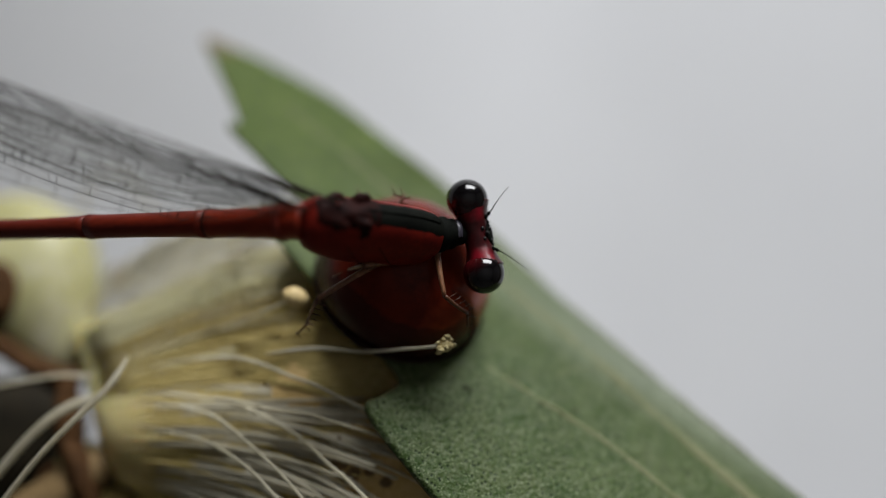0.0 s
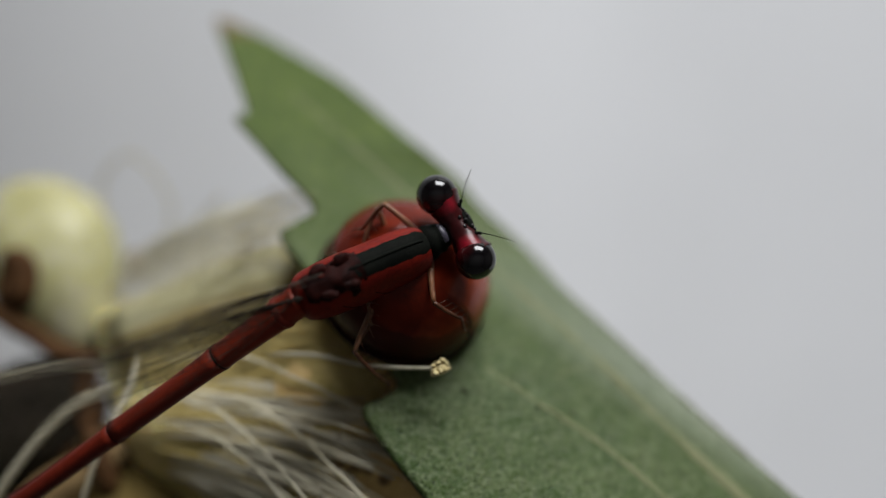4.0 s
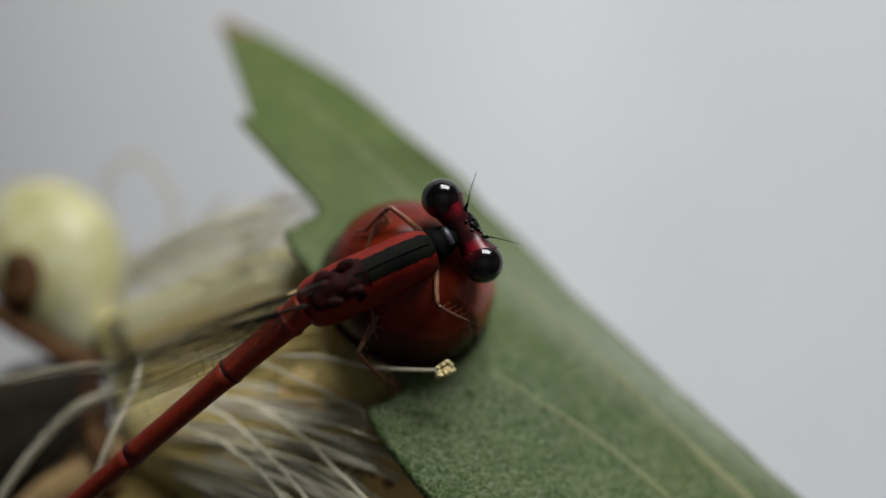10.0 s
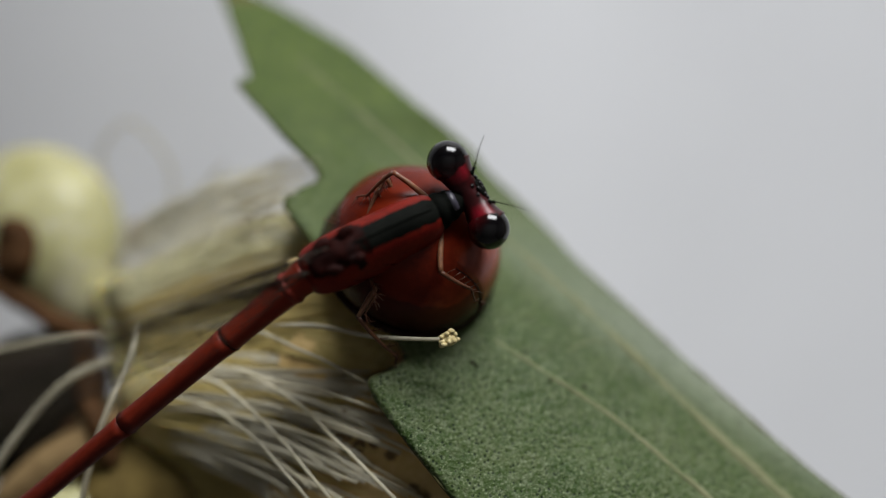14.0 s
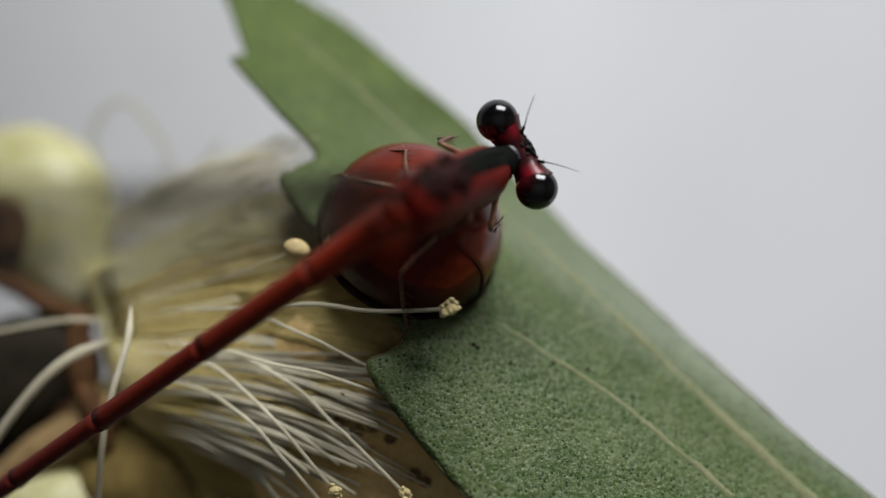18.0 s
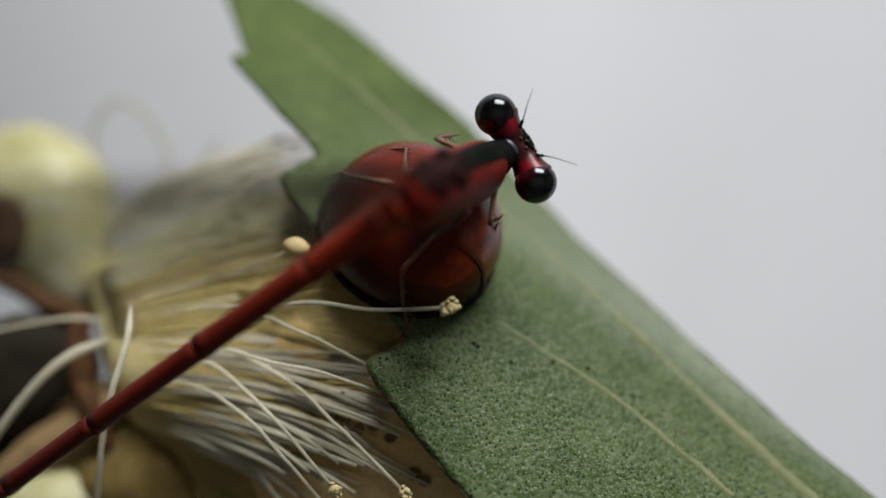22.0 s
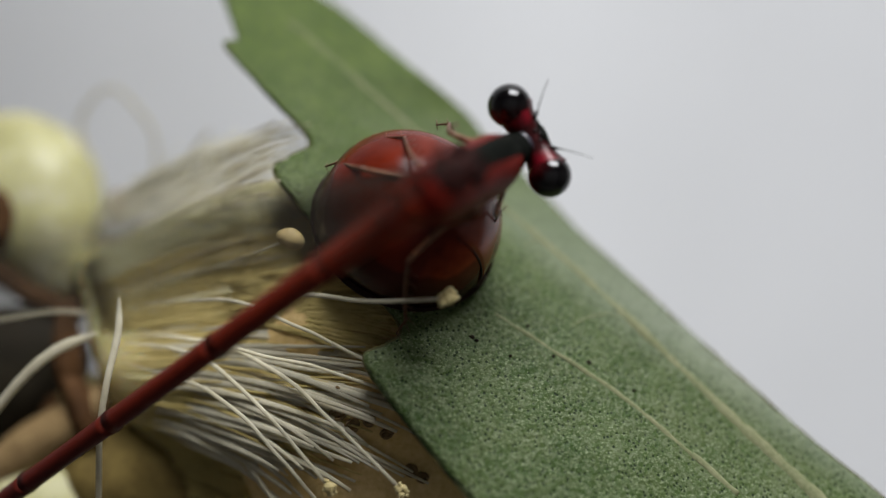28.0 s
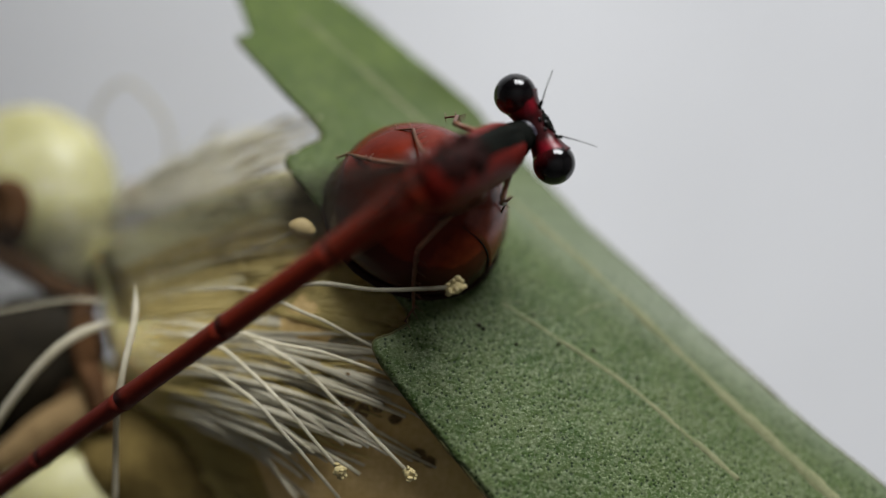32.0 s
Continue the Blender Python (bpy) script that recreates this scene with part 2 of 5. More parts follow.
def head_material():
    """Dark wine red with a glossy crimson patch towards each eye."""
    mat, tree, bsdf = nodes_of("head_red")
    tc = tree.nodes.new("ShaderNodeTexCoord")
    fold = tree.nodes.new("ShaderNodeVectorMath")
    fold.operation = "ABSOLUTE"
    tree.links.new(tc.outputs["Object"], fold.inputs[0])
    away = tree.nodes.new("ShaderNodeVectorMath")
    away.operation = "SUBTRACT"
    away.inputs[1].default_value = (0.12 * MM, 0.76 * MM, 0.50 * MM)
    tree.links.new(fold.outputs[0], away.inputs[0])
    squash = tree.nodes.new("ShaderNodeVectorMath")
    squash.operation = "MULTIPLY"
    squash.inputs[1].default_value = (1000.0 / 0.34, 1000.0 / 0.42, 1000.0 / 0.5)
    tree.links.new(away.outputs[0], squash.inputs[0])
    far = tree.nodes.new("ShaderNodeVectorMath")
    far.operation = "LENGTH"
    tree.links.new(squash.outputs[0], far.inputs[0])
    patch = ramp_of(tree, far.outputs["Value"], [(0.45, (1, 1, 1)), (1.0, (0, 0, 0))])
    base = ramp_of(tree, noise_of(tree, 2.0, 4.0), [(0.3, (0.014, 0.0015, 0.002)), (0.7, (0.045, 0.003, 0.004))])
    base = mix_of(tree, patch, base, ramp_of(tree, noise_of(tree, 5.0), [(0.3, (0.13, 0.004, 0.009)), (0.7, (0.21, 0.007, 0.016))]))
    tree.links.new(base, bsdf.inputs["Base Color"])
    bsdf.inputs["Roughness"].default_value = 0.3
    bsdf.inputs["Specular IOR Level"].default_value = 0.3
    bump_of(tree, bsdf, noise_of(tree, 9.0), 0.2, 0.01)
    return mat


def abdomen_material():
    """Orange-red near the body, darker brown-red towards the tail."""
    mat, tree, bsdf = nodes_of("abdomen_red")
    tc = tree.nodes.new("ShaderNodeTexCoord")
    apart = tree.nodes.new("ShaderNodeSeparateXYZ")
    tree.links.new(tc.outputs["Object"], apart.inputs[0])
    along = tree.nodes.new("ShaderNodeMath")
    along.operation = "MULTIPLY_ADD"
    along.inputs[1].default_value = 1000.0 / 26.0
    tree.links.new(apart.outputs[0], along.inputs[0])
    blotch = ramp_of(tree, noise_of(tree, (0.5, 1.6, 1.6), 4.0), [(0.3, (0, 0, 0)), (0.7, (0.14, 0.14, 0.14))])
    tree.links.new(blotch, along.inputs[2])
    base = ramp_of(tree, along.outputs[0], [(0.06, (0.20, 0.019, 0.006)), (0.26, (0.128, 0.0135, 0.005)), (0.46, (0.090, 0.0105, 0.005)), (0.66, (0.068, 0.009, 0.006))])
    grain = noise_of(tree, (3.0, 9.0, 9.0), 4.0)
    base = mix_of(tree, 1.0, base, ramp_of(tree, grain, [(0.3, (0.78, 0.74, 0.72)), (0.6, (1, 1, 1))]), "MULTIPLY")
    tree.links.new(base, bsdf.inputs["Base Color"])
    bsdf.inputs["Roughness"].default_value = 0.42
    bsdf.inputs["Specular IOR Level"].default_value = 0.16
    bump_of(tree, bsdf, grain, 0.12, 0.02)
    return mat


def membrane_material():
    mat, tree, bsdf = nodes_of("wing_membrane")
    clear = tree.nodes.new("ShaderNodeBsdfTransparent")
    clear.inputs[0].default_value = (0.96, 0.96, 0.955, 1)
    mixer = tree.nodes.new("ShaderNodeMixShader")
    mixer.inputs[0].default_value = 0.05
    bsdf.inputs["Base Color"].default_value = (0.16, 0.15, 0.13, 1)
    bsdf.inputs["Roughness"].default_value = 0.25
    tree.links.new(clear.outputs[0], mixer.inputs[1])
    tree.links.new(bsdf.outputs[0], mixer.inputs[2])
    tree.links.new(mixer.outputs[0], tree.nodes["Material Output"].inputs[0])
    return mat


def glass_material():
    mat, tree, bsdf = nodes_of("window_glass")
    bsdf.inputs["Transmission Weight"].default_value = 1.0
    bsdf.inputs["Roughness"].default_value = 0.0
    bsdf.inputs["IOR"].default_value = 1.02
    return mat


def fibre_material(name, root, middle, tip):
    """Packed filaments: streaks along them, yellow at the root, paler to the tips."""
    mat, tree, bsdf = nodes_of(name)
    tc = tree.nodes.new("ShaderNodeTexCoord")
    apart = tree.nodes.new("ShaderNodeSeparateXYZ")
    tree.links.new(tc.outputs["UV"], apart.inputs[0])
    base = ramp_of(tree, apart.outputs[1], [(0.08, root), (0.4, middle), (0.85, tip)])
    base = mix_of(tree, ramp_of(tree, apart.outputs[0], [(0.30, (0, 0, 0)), (0.60, (0.9, 0.9, 0.9))]), base, (0.74, 0.635, 0.315))
    for across, along, low in ((60.0, 0.8, (0.86, 0.82, 0.68)), (230.0, 1.6, (0.84, 0.80, 0.68))):
        mp = tree.nodes.new("ShaderNodeMapping")
        mp.inputs["Scale"].default_value = (across, along, 1.0)
        tree.links.new(tc.outputs["UV"], mp.inputs["Vector"])
        streak = tree.nodes.new("ShaderNodeTexNoise")
        streak.inputs["Scale"].default_value = 1.0
        streak.inputs["Detail"].default_value = 3.0
        streak.inputs["Distortion"].default_value = 0.3
        tree.links.new(mp.outputs[0], streak.inputs["Vector"])
        base = mix_of(tree, 1.0, base, ramp_of(tree, streak.outputs[0], [(0.36, low), (0.54, (1, 1, 1))]), "MULTIPLY")
    tree.links.new(base, bsdf.inputs["Base Color"])
    bsdf.inputs["Roughness"].default_value = 0.65
    bsdf.inputs["Specular IOR Level"].default_value = 0.15
    bsdf.inputs["Subsurface Weight"].default_value = 0.7
    bsdf.inputs["Subsurface Radius"].default_value = (1.0, 0.8, 0.4)
    bsdf.inputs["Subsurface Scale"].default_value = 1.2 * MM
    bump_of(tree, bsdf, streak.outputs[0], 0.4, 0.1)
    return mat


LEAF = leaf_material()
VEIN = simple("leaf_vein", (0.115, 0.138, 0.060), (0.225, 0.225, 0.125), 1.1, 0.6, 0.4, 0.03, spec=0.2)
MARGIN = simple("leaf_margin", (0.05, 0.06, 0.020), (0.12, 0.10, 0.045), 1.0, 0.6, 0.4, 0.03, spec=0.15)
BUD = bud_material()
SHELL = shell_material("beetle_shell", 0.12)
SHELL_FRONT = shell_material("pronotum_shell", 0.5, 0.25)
SHELL_RIM = simple("beetle_rim", (0.008, 0.004, 0.003), (0.022, 0.008, 0.005), 1.0, 0.5, 0.2, 0.02, spec=0.08)
RED = simple("insect_red", (0.085, 0.0055, 0.004), (0.180, 0.0125, 0.006), 1.2, 0.5, 0.35, 0.02, spec=0.1)
ABDOMEN_RED = abdomen_material()
HEAD_RED = head_material()
BLACK = simple("insect_black", (0.003, 0.0035, 0.003), (0.008, 0.009, 0.007), 2.0, 0.7, 0.3, 0.02, spec=0.03)
MOTTLED = simple("wing_base_brown", (0.003, 0.0012, 0.001), (0.024, 0.0038, 0.0025), 2.2, 0.6, 0.5, 0.03, spec=0.06)
COLLAR = simple("collar_blue_grey", (0.015, 0.012, 0.018), (0.085, 0.08, 0.105), 3.0, 0.35, 0.3, 0.02)
EYE = eye_material()
BEAD = simple("bead_black", (0.003, 0.003, 0.003), (0.009, 0.006, 0.006), 3.0, 0.3, 0.2, 0.01, spec=0.35)
LEG = simple("leg_amber", (0.10, 0.036, 0.017), (0.26, 0.125, 0.064), 2.0, 0.35, 0.3, 0.02, sss=0.2)
LEG_DARK = simple("leg_dark", (0.035, 0.012, 0.006), (0.15, 0.06, 0.03), 2.0, 0.4, 0.3, 0.02, spec=0.3)
PALE_JOINT = simple("pale_joint", (0.14, 0.014, 0.008), (0.19, 0.030, 0.018), 1.5, 0.5, 0.2, 0.02, spec=0.15)
VEIN_DARK = simple("wing_vein", (0.018, 0.014, 0.010), (0.048, 0.036, 0.027), 2.0, 0.55, 0.0, spec=0.1)
MEMBRANE = membrane_material()
FILAMENT = simple("filament_cream", (0.85, 0.80, 0.46), (0.93, 0.90, 0.65), 0.35, 0.5, 0.2, 0.02, spec=0.2, per_object=0.12, thin=0.4)
FILAMENT_WHITE = simple("filament_white", (0.68, 0.63, 0.46), (0.86, 0.81, 0.65), 0.5, 0.5, 0.25, 0.02, spec=0.2, per_object=0.3, thin=0.45)
FILAMENT_PALE = simple("filament_pale", (0.82, 0.79, 0.66), (0.89, 0.87, 0.77), 0.5, 0.5, 0.2, 0.02, spec=0.2, thin=0.45)
FILAMENT_STRAW = simple("filament_straw", (0.51, 0.41, 0.15), (0.66, 0.545, 0.24), 0.4, 0.55, 0.2, 0.02, spec=0.12, thin=0.45)
CAPSULE = simple("capsule_amber", (0.48, 0.34, 0.13), (0.74, 0.59, 0.30), 1.5, 0.55, 0.5, 0.03)
ANTHER = simple("anther_yellow", (0.42, 0.33, 0.13), (0.68, 0.58, 0.31), 3.0, 0.6, 0.6, 0.04)
CORE = fibre_material("filament_bed_yellow", (0.80, 0.76, 0.38), (0.87, 0.83, 0.52), (0.90, 0.87, 0.66))
# the lower flower's shade is put into these three olive colours
CORE_SHADED = fibre_material("filament_bed_shaded", (0.60, 0.52, 0.22), (0.52, 0.43, 0.16), (0.40, 0.31, 0.11))
FILAMENT_SHADED = simple("filament_shaded", (0.40, 0.32, 0.11), (0.58, 0.48, 0.20), 0.4, 0.5, 0.2, 0.02, spec=0.15, thin=0.15)
SHADE_OLIVE = simple("cup_shaded_olive", (0.065, 0.043, 0.012), (0.20, 0.145, 0.045), 0.5, 0.65, 0.6, 0.08, spec=0.15)
TAN = simple("dried_tan", (0.13, 0.08, 0.034), (0.27, 0.185, 0.085), 0.8, 0.65, 0.6, 0.06, spec=0.2)
DISC = simple("flower_disc_tan", (0.50, 0.34, 0.12), (0.68, 0.50, 0.24), 0.7, 0.65, 0.6, 0.08, spec=0.1)
BROWN = simple("dried_brown", (0.032, 0.015, 0.006), (0.11, 0.054, 0.022), 1.2, 0.7, 0.7, 0.06, spec=0.08)
DARK_CUP = simple("dried_dark", (0.007, 0.006, 0.004), (0.024, 0.019, 0.011), 0.7, 0.7, 0.6, 0.08, spec=0.08)
STEM = simple("stem_olive", (0.12, 0.10, 0.04), (0.25, 0.21, 0.10), 0.8, 0.6, 0.5, 0.06, spec=0.12)
TABLE_WOOD = simple("dark_table_wood", (0.035, 0.022, 0.014), (0.075, 0.048, 0.03), 0.02, 0.5, 0.3, 0.1)
PAPER = simple("white_paper", (0.715, 0.722, 0.738), (0.767, 0.774, 0.79), 0.05, 0.7, 0.15, 0.05, fine=30.0)
WALL = simple("wall_paint", (0.23, 0.225, 0.22), (0.28, 0.272, 0.265), 0.004, 0.85, 0.2, 0.4)
CEILING = simple("ceiling_paint", (0.42, 0.42, 0.415), (0.48, 0.48, 0.475), 0.004, 0.9, 0.2, 0.4)
FLOOR = simple("floor_boards", (0.20, 0.14, 0.09), (0.30, 0.22, 0.15), 0.01, 0.5, 0.3, 0.4)
FRAME = simple("window_paint", (0.70, 0.70, 0.69), (0.78, 0.78, 0.77), 0.02, 0.4, 0.1, 0.1)
GLASS = glass_material()


# ---- building helpers (millimetres in, metres out) ----
def part(name, bm, material, parent=None, label="", unit=MM, smooth=True):
    me = bpy.data.meshes.new(name)
    bmesh.ops.recalc_face_normals(bm, faces=bm.faces[:])
    if unit != 1.0:
        bmesh.ops.scale(bm, vec=(unit,) * 3, verts=bm.verts[:])
    bm.to_mesh(me)
    bm.free()
    for p in me.polygons:
        p.use_smooth = smooth
    me.materials.append(material)
    ob = new(name, me)
    if parent is not None:
        ob.parent = parent
    if label:
        ob["label"] = label
    return ob


def raw(name, verts, faces, material, parent=None, label="", unit=MM):
    me = bpy.data.meshes.new(name)
    me.from_pydata([tuple(c * unit for c in v) for v in verts], [], faces)
    me.update()
    for p in me.polygons:
        p.use_smooth = True
    me.materials.append(material)
    ob = new(name, me)
    if parent is not None:
        ob.parent = parent
    if label:
        ob["label"] = label
    return ob


def holder(name, at=(0, 0, 0)):
    """An Empty in the sprig's space, its place in millimetres."""
    ob = new(name)
    ob.empty_display_size = 0.002
    ob.location = BASE + Vector(at) * MM
    return ob


def box(bm, lo, hi):
    vs = [bm.verts.new((x, y, z)) for z in (lo[2], hi[2]) for y in (lo[1], hi[1]) for x in (lo[0], hi[0])]
    for f in ((0, 2, 3, 1), (4, 5, 7, 6), (0, 1, 5, 4), (2, 6, 7, 3), (0, 4, 6, 2), (1, 3, 7, 5)):
        bm.faces.new([vs[i] for i in f])


def loft(bm, rings, closed_ends=True):
    """Joins rings of points into a skin."""
    rows = [[bm.verts.new(p) for p in ring] for ring in rings]
    n = len(rows[0])
    for a, b in zip(rows, rows[1:]):
        for i in range(n):
            bm.faces.new((a[i], a[(i + 1) % n], b[(i + 1) % n], b[i]))
    if closed_ends:
        bm.faces.new(rows[0][::-1])
        bm.faces.new(rows[-1])
    return rows


def curve_points(ctrl, n):
    """A smooth line through control points (Catmull-Rom)."""
    pts = [Vector(p) for p in ctrl]
    pts = [2 * pts[0] - pts[1]] + pts + [2 * pts[-1] - pts[-2]]
    out, spans = [], len(pts) - 3
    for i in range(n):
        s = i / (n - 1) * spans
        k = min(int(s), spans - 1)
        u = s - k
        a, b, c, d = pts[k:k + 4]
        out.append(0.5 * ((2 * b) + (c - a) * u + (2 * a - 5 * b + 4 * c - d) * u * u + (3 * b - a - 3 * c + d) * u ** 3))
    return out


def tube_data(line, radii, sides=6, flat=1.0):
    """Vertices and faces of a tapered tube along a line."""
    verts, faces = [], []
    up = Vector((0.13, 0.21, 0.97))
    n = len(line)
    for i, p in enumerate(line):
        d = (line[min(i + 1, n - 1)] - line[max(i - 1, 0)]).normalized()
        a = d.cross(up).normalized()
        b = d.cross(a).normalized()
        r = radii[i] if hasattr(radii, "__len__") else radii
        for k in range(sides):
            w = 2 * math.pi * k / sides
            verts.append(p + a * (r * math.cos(w)) + b * (r * flat * math.sin(w)))
    for i in range(n - 1):
        for k in range(sides):
            q, s = i * sides, (k + 1) % sides
            faces.append((q + k, q + s, q + sides + s, q + sides + k))
    faces.append(tuple(range(sides))[::-1])
    faces.append(tuple(range((n - 1) * sides, n * sides)))
    return verts, faces


def tube(bm, line, radii, sides=8, flat=1.0):
    verts, faces = tube_data(line, radii, sides, flat)
    vs = [bm.verts.new(v) for v in verts]
    for f in faces:
        bm.faces.new([vs[i] for i in f])


def ball(bm, centre, size, rings=12, segs=20, turn=None):
    """An ellipsoid; size: the three half axes."""
    rows = []
    for i in range(1, rings):
        a = math.pi * i / rings
        ring = []
        for k in range(segs):
            w = 2 * math.pi * k / segs
            p = Vector((size[0] * math.sin(a) * math.cos(w), size[1] * math.sin(a) * math.sin(w), size[2] * math.cos(a)))
            ring.append(bm.verts.new((turn @ p if turn else p) + Vector(centre)))
        rows.append(ring)
    for a, b in zip(rows, rows[1:]):
        for k in range(segs):
            bm.faces.new((a[k], b[k], b[(k + 1) % segs], a[(k + 1) % segs]))
    for ring, sgn in ((rows[0], 1), (rows[-1], -1)):
        p = Vector((0, 0, size[2] * sgn))
        tip = bm.verts.new((turn @ p if turn else p) + Vector(centre))
        for k in range(segs):
            bm.faces.new((tip, ring[k], ring[(k + 1) % segs]) if sgn > 0 else (tip, ring[(k + 1) % segs], ring[k]))


def lumpy(bm, amount, scale):
    for v in bm.verts:
        v.co += Vector(noise.noise_vector(v.co * scale)) * amount


# ---- the room ----
def room():
    def slab(name, boxes, material, label):
        bm = bmesh.new()
        for lo, hi in boxes:
            box(bm, lo, hi)
        return tagged(part(name, bm, material, unit=1.0, smooth=False), label, name.split("_")[0], kind="structure")
    slab("floor", [((-1.7, -2.0, -0.1), (1.7, 1.15, 0.0))], FLOOR, "brown wooden floor of the room")
    slab("ceiling", [((-1.7, -2.0, 2.4), (1.7, 1.15, 2.5))], CEILING, "grey painted ceiling of the room")
    slab("wall_south", [((-1.7, -2.0, 0.0), (1.7, -1.9, 2.4))], WALL, "plain grey painted wall behind the table")
    slab("wall_west", [((-1.7, -1.9, 0.0), (-1.6, 0.95, 2.4))], WALL, "plain grey painted side wall")
    slab("wall_east", [((1.6, -1.9, 0.0), (1.7, 0.95, 2.4))], WALL, "plain grey painted side wall")
    x0, x1, z0, z1, y0, y1 = -0.10, 0.66, 0.95, 1.45, 0.95, 1.15
    slab("wall_north", [((-1.7, y0, 0.0), (x0, y1, 2.4)), ((x1, y0, 0.0), (1.7, y1, 2.4)),
                        ((x0, y0, 0.0), (x1, y1, z0)), ((x0, y0, z1), (x1, y1, 2.4))], WALL, "grey painted wall with a window opening")
    win = tagged(new("window_1"), "white framed window letting in daylight", "window", kind="structure")
    win.location = (0.28, 1.05, z0)
    w, h = (x1 - x0) / 2, z1 - z0
    bm = bmesh.new()
    for lo, hi in (((-w, -0.03, 0), (-w + 0.05, 0.03, h)), ((w - 0.05, -0.03, 0), (w, 0.03, h)),
                   ((-w + 0.05, -0.03, 0), (w - 0.05, 0.03, 0.05)), ((-w + 0.05, -0.03, h - 0.05), (w - 0.05, 0.03, h)),
                   ((-0.02, -0.03, 0.05), (0.02, 0.03, h - 0.05))):
        box(bm, lo, hi)
    part("window_frame", bm, FRAME, win, unit=1.0, smooth=False)
    for lo, hi in ((-w + 0.05, -0.02), (0.02, w - 0.05)):
        bm = bmesh.new()
        box(bm, (lo, -0.003, 0.05), (hi, 0.003, h - 0.05))
        part("pane", bm, GLASS, win, unit=1.0, smooth=False).visible_shadow = False


def table():
    # hidden by the paper; its dark wood is chosen to reduce bounced fill
    top = tagged(holder("table"), "unseen table under the white paper, dark to cut bounced light", "table")
    top.location = (0, 0, 0)
    bm = bmesh.new()
    box(bm, (-0.7, -0.5, TABLE_Z - 0.03), (0.7, 0.6, TABLE_Z))
    bmesh.ops.bevel(bm, geom=bm.edges[:], offset=0.004, segments=2, affect="EDGES")
    part("tabletop", bm, TABLE_WOOD, top, unit=1.0, smooth=False)
    for x in (-0.64, 0.64):
        for y in (-0.44, 0.54):
            bm = bmesh.new()
            box(bm, (x - 0.03, y - 0.03, 0), (x + 0.03, y + 0.03, TABLE_Z - 0.03))
            part("leg", bm, TABLE_WOOD, top, unit=1.0, smooth=False)


def paper():
    """A white sheet; one side lifts off the table, a curl added to shade it."""
    sheet = tagged(new("paper_sheet"), "white sheet of paper, curl added to darken its left side", "paper")
    sheet.location = (0, 0, TABLE_Z)
    nx, ny = 60, 40
    top = []
    for j in range(ny + 1):
        for i in range(nx + 1):
            x, y = -150 + 300 * i / nx, -105 + 210 * j / ny
            # added slope turns the left side away from the window, so it darkens
            u = min(1.0, max(0.0, (18.0 - x) / 50.0))
            top.append((x, y, 0.4 + 0.24 * (y + 105) * u * u * (3 - 2 * u)))
    n = len(top)
    verts = top + [(x, y, z - 0.2) for x, y, z in top]
    faces = []
    for j in range(ny):
        for i in range(nx):
            a = j * (nx + 1) + i
            q = (a, a + 1, a + nx + 2, a + nx + 1)
            faces += [q, tuple(v + n for v in q[::-1])]
    rim = list(range(nx + 1)) + [j * (nx + 1) + nx for j in range(1, ny + 1)] + [ny * (nx + 1) + i for i in range(nx - 1, -1, -1)] + [j * (nx + 1) for j in range(ny - 1, 0, -1)]
    faces += [(b, a, a + n, b + n) for a, b in zip(rim, rim[1:] + rim[:1])]
    raw("sheet", verts, faces, PAPER, sheet)


room()
table()
paper()


# ---- the leaf ----
def leaf_height(x, y):
    """The blade's slope; it falls away beyond the midrib."""
    across = 0.56 * (x - 6.6) + 0.83 * (y + 2.9)
    z = -0.3 * (x + 2.3) - 0.58 * (y + 3.5) - 0.1 - 0.03 * max(0.0, y - 3.0) ** 2
    if across < 0:
        curl = 0.006 * max(0.0, -across - 3.5) ** 3 * min(1.0, max(0.0, (-1.0 - y) / 2.0))
        return z - 0.010 * across * across - curl
    return z - 0.75 * across * across / (across + 0.6) * min(1.0, max(0.0, (6.0 - y) / 4.0))


LEAF_LEFT = [(-9.85, 12.41), (-8.44, 9.57), (-7.66, 7.92), (-7.42, 7.35), (-7.85, 7.16), (-7.25, 6.40), (-5.70, 4.74), (-4.50, 3.42), (-5.12, 2.81), (-5.55, 2.35), (-4.80, 1.30), (-2.65, -1.09), (-1.30, -2.69), (-1.67, -3.22), (-2.35, -3.50), (-2.12, -4.15), (-0.96, -5.59), (0.64, -7.43), (2.90, -9.86), (6.40, -12.59), (11.45, -15.34)]
LEAF_RIGHT = [(-9.66, 12.64), (-7.45, 11.47), (-5.56, 10.27), (-3.98, 9.17), (-2.79, 8.11), (-1.86, 7.24), (-0.52, 6.08), (1.00, 4.79), (1.83, 3.74), (2.89, 2.80), (4.06, 1.60), (5.24, 0.21), (6.53, -1.02), (7.58, -2.04), (8.68, -3.09), (9.82, -4.19), (11.21, -5.50), (12.94, -7.06), (14.67, -8.46), (17.88, -11.30), (21.33, -14.55)]


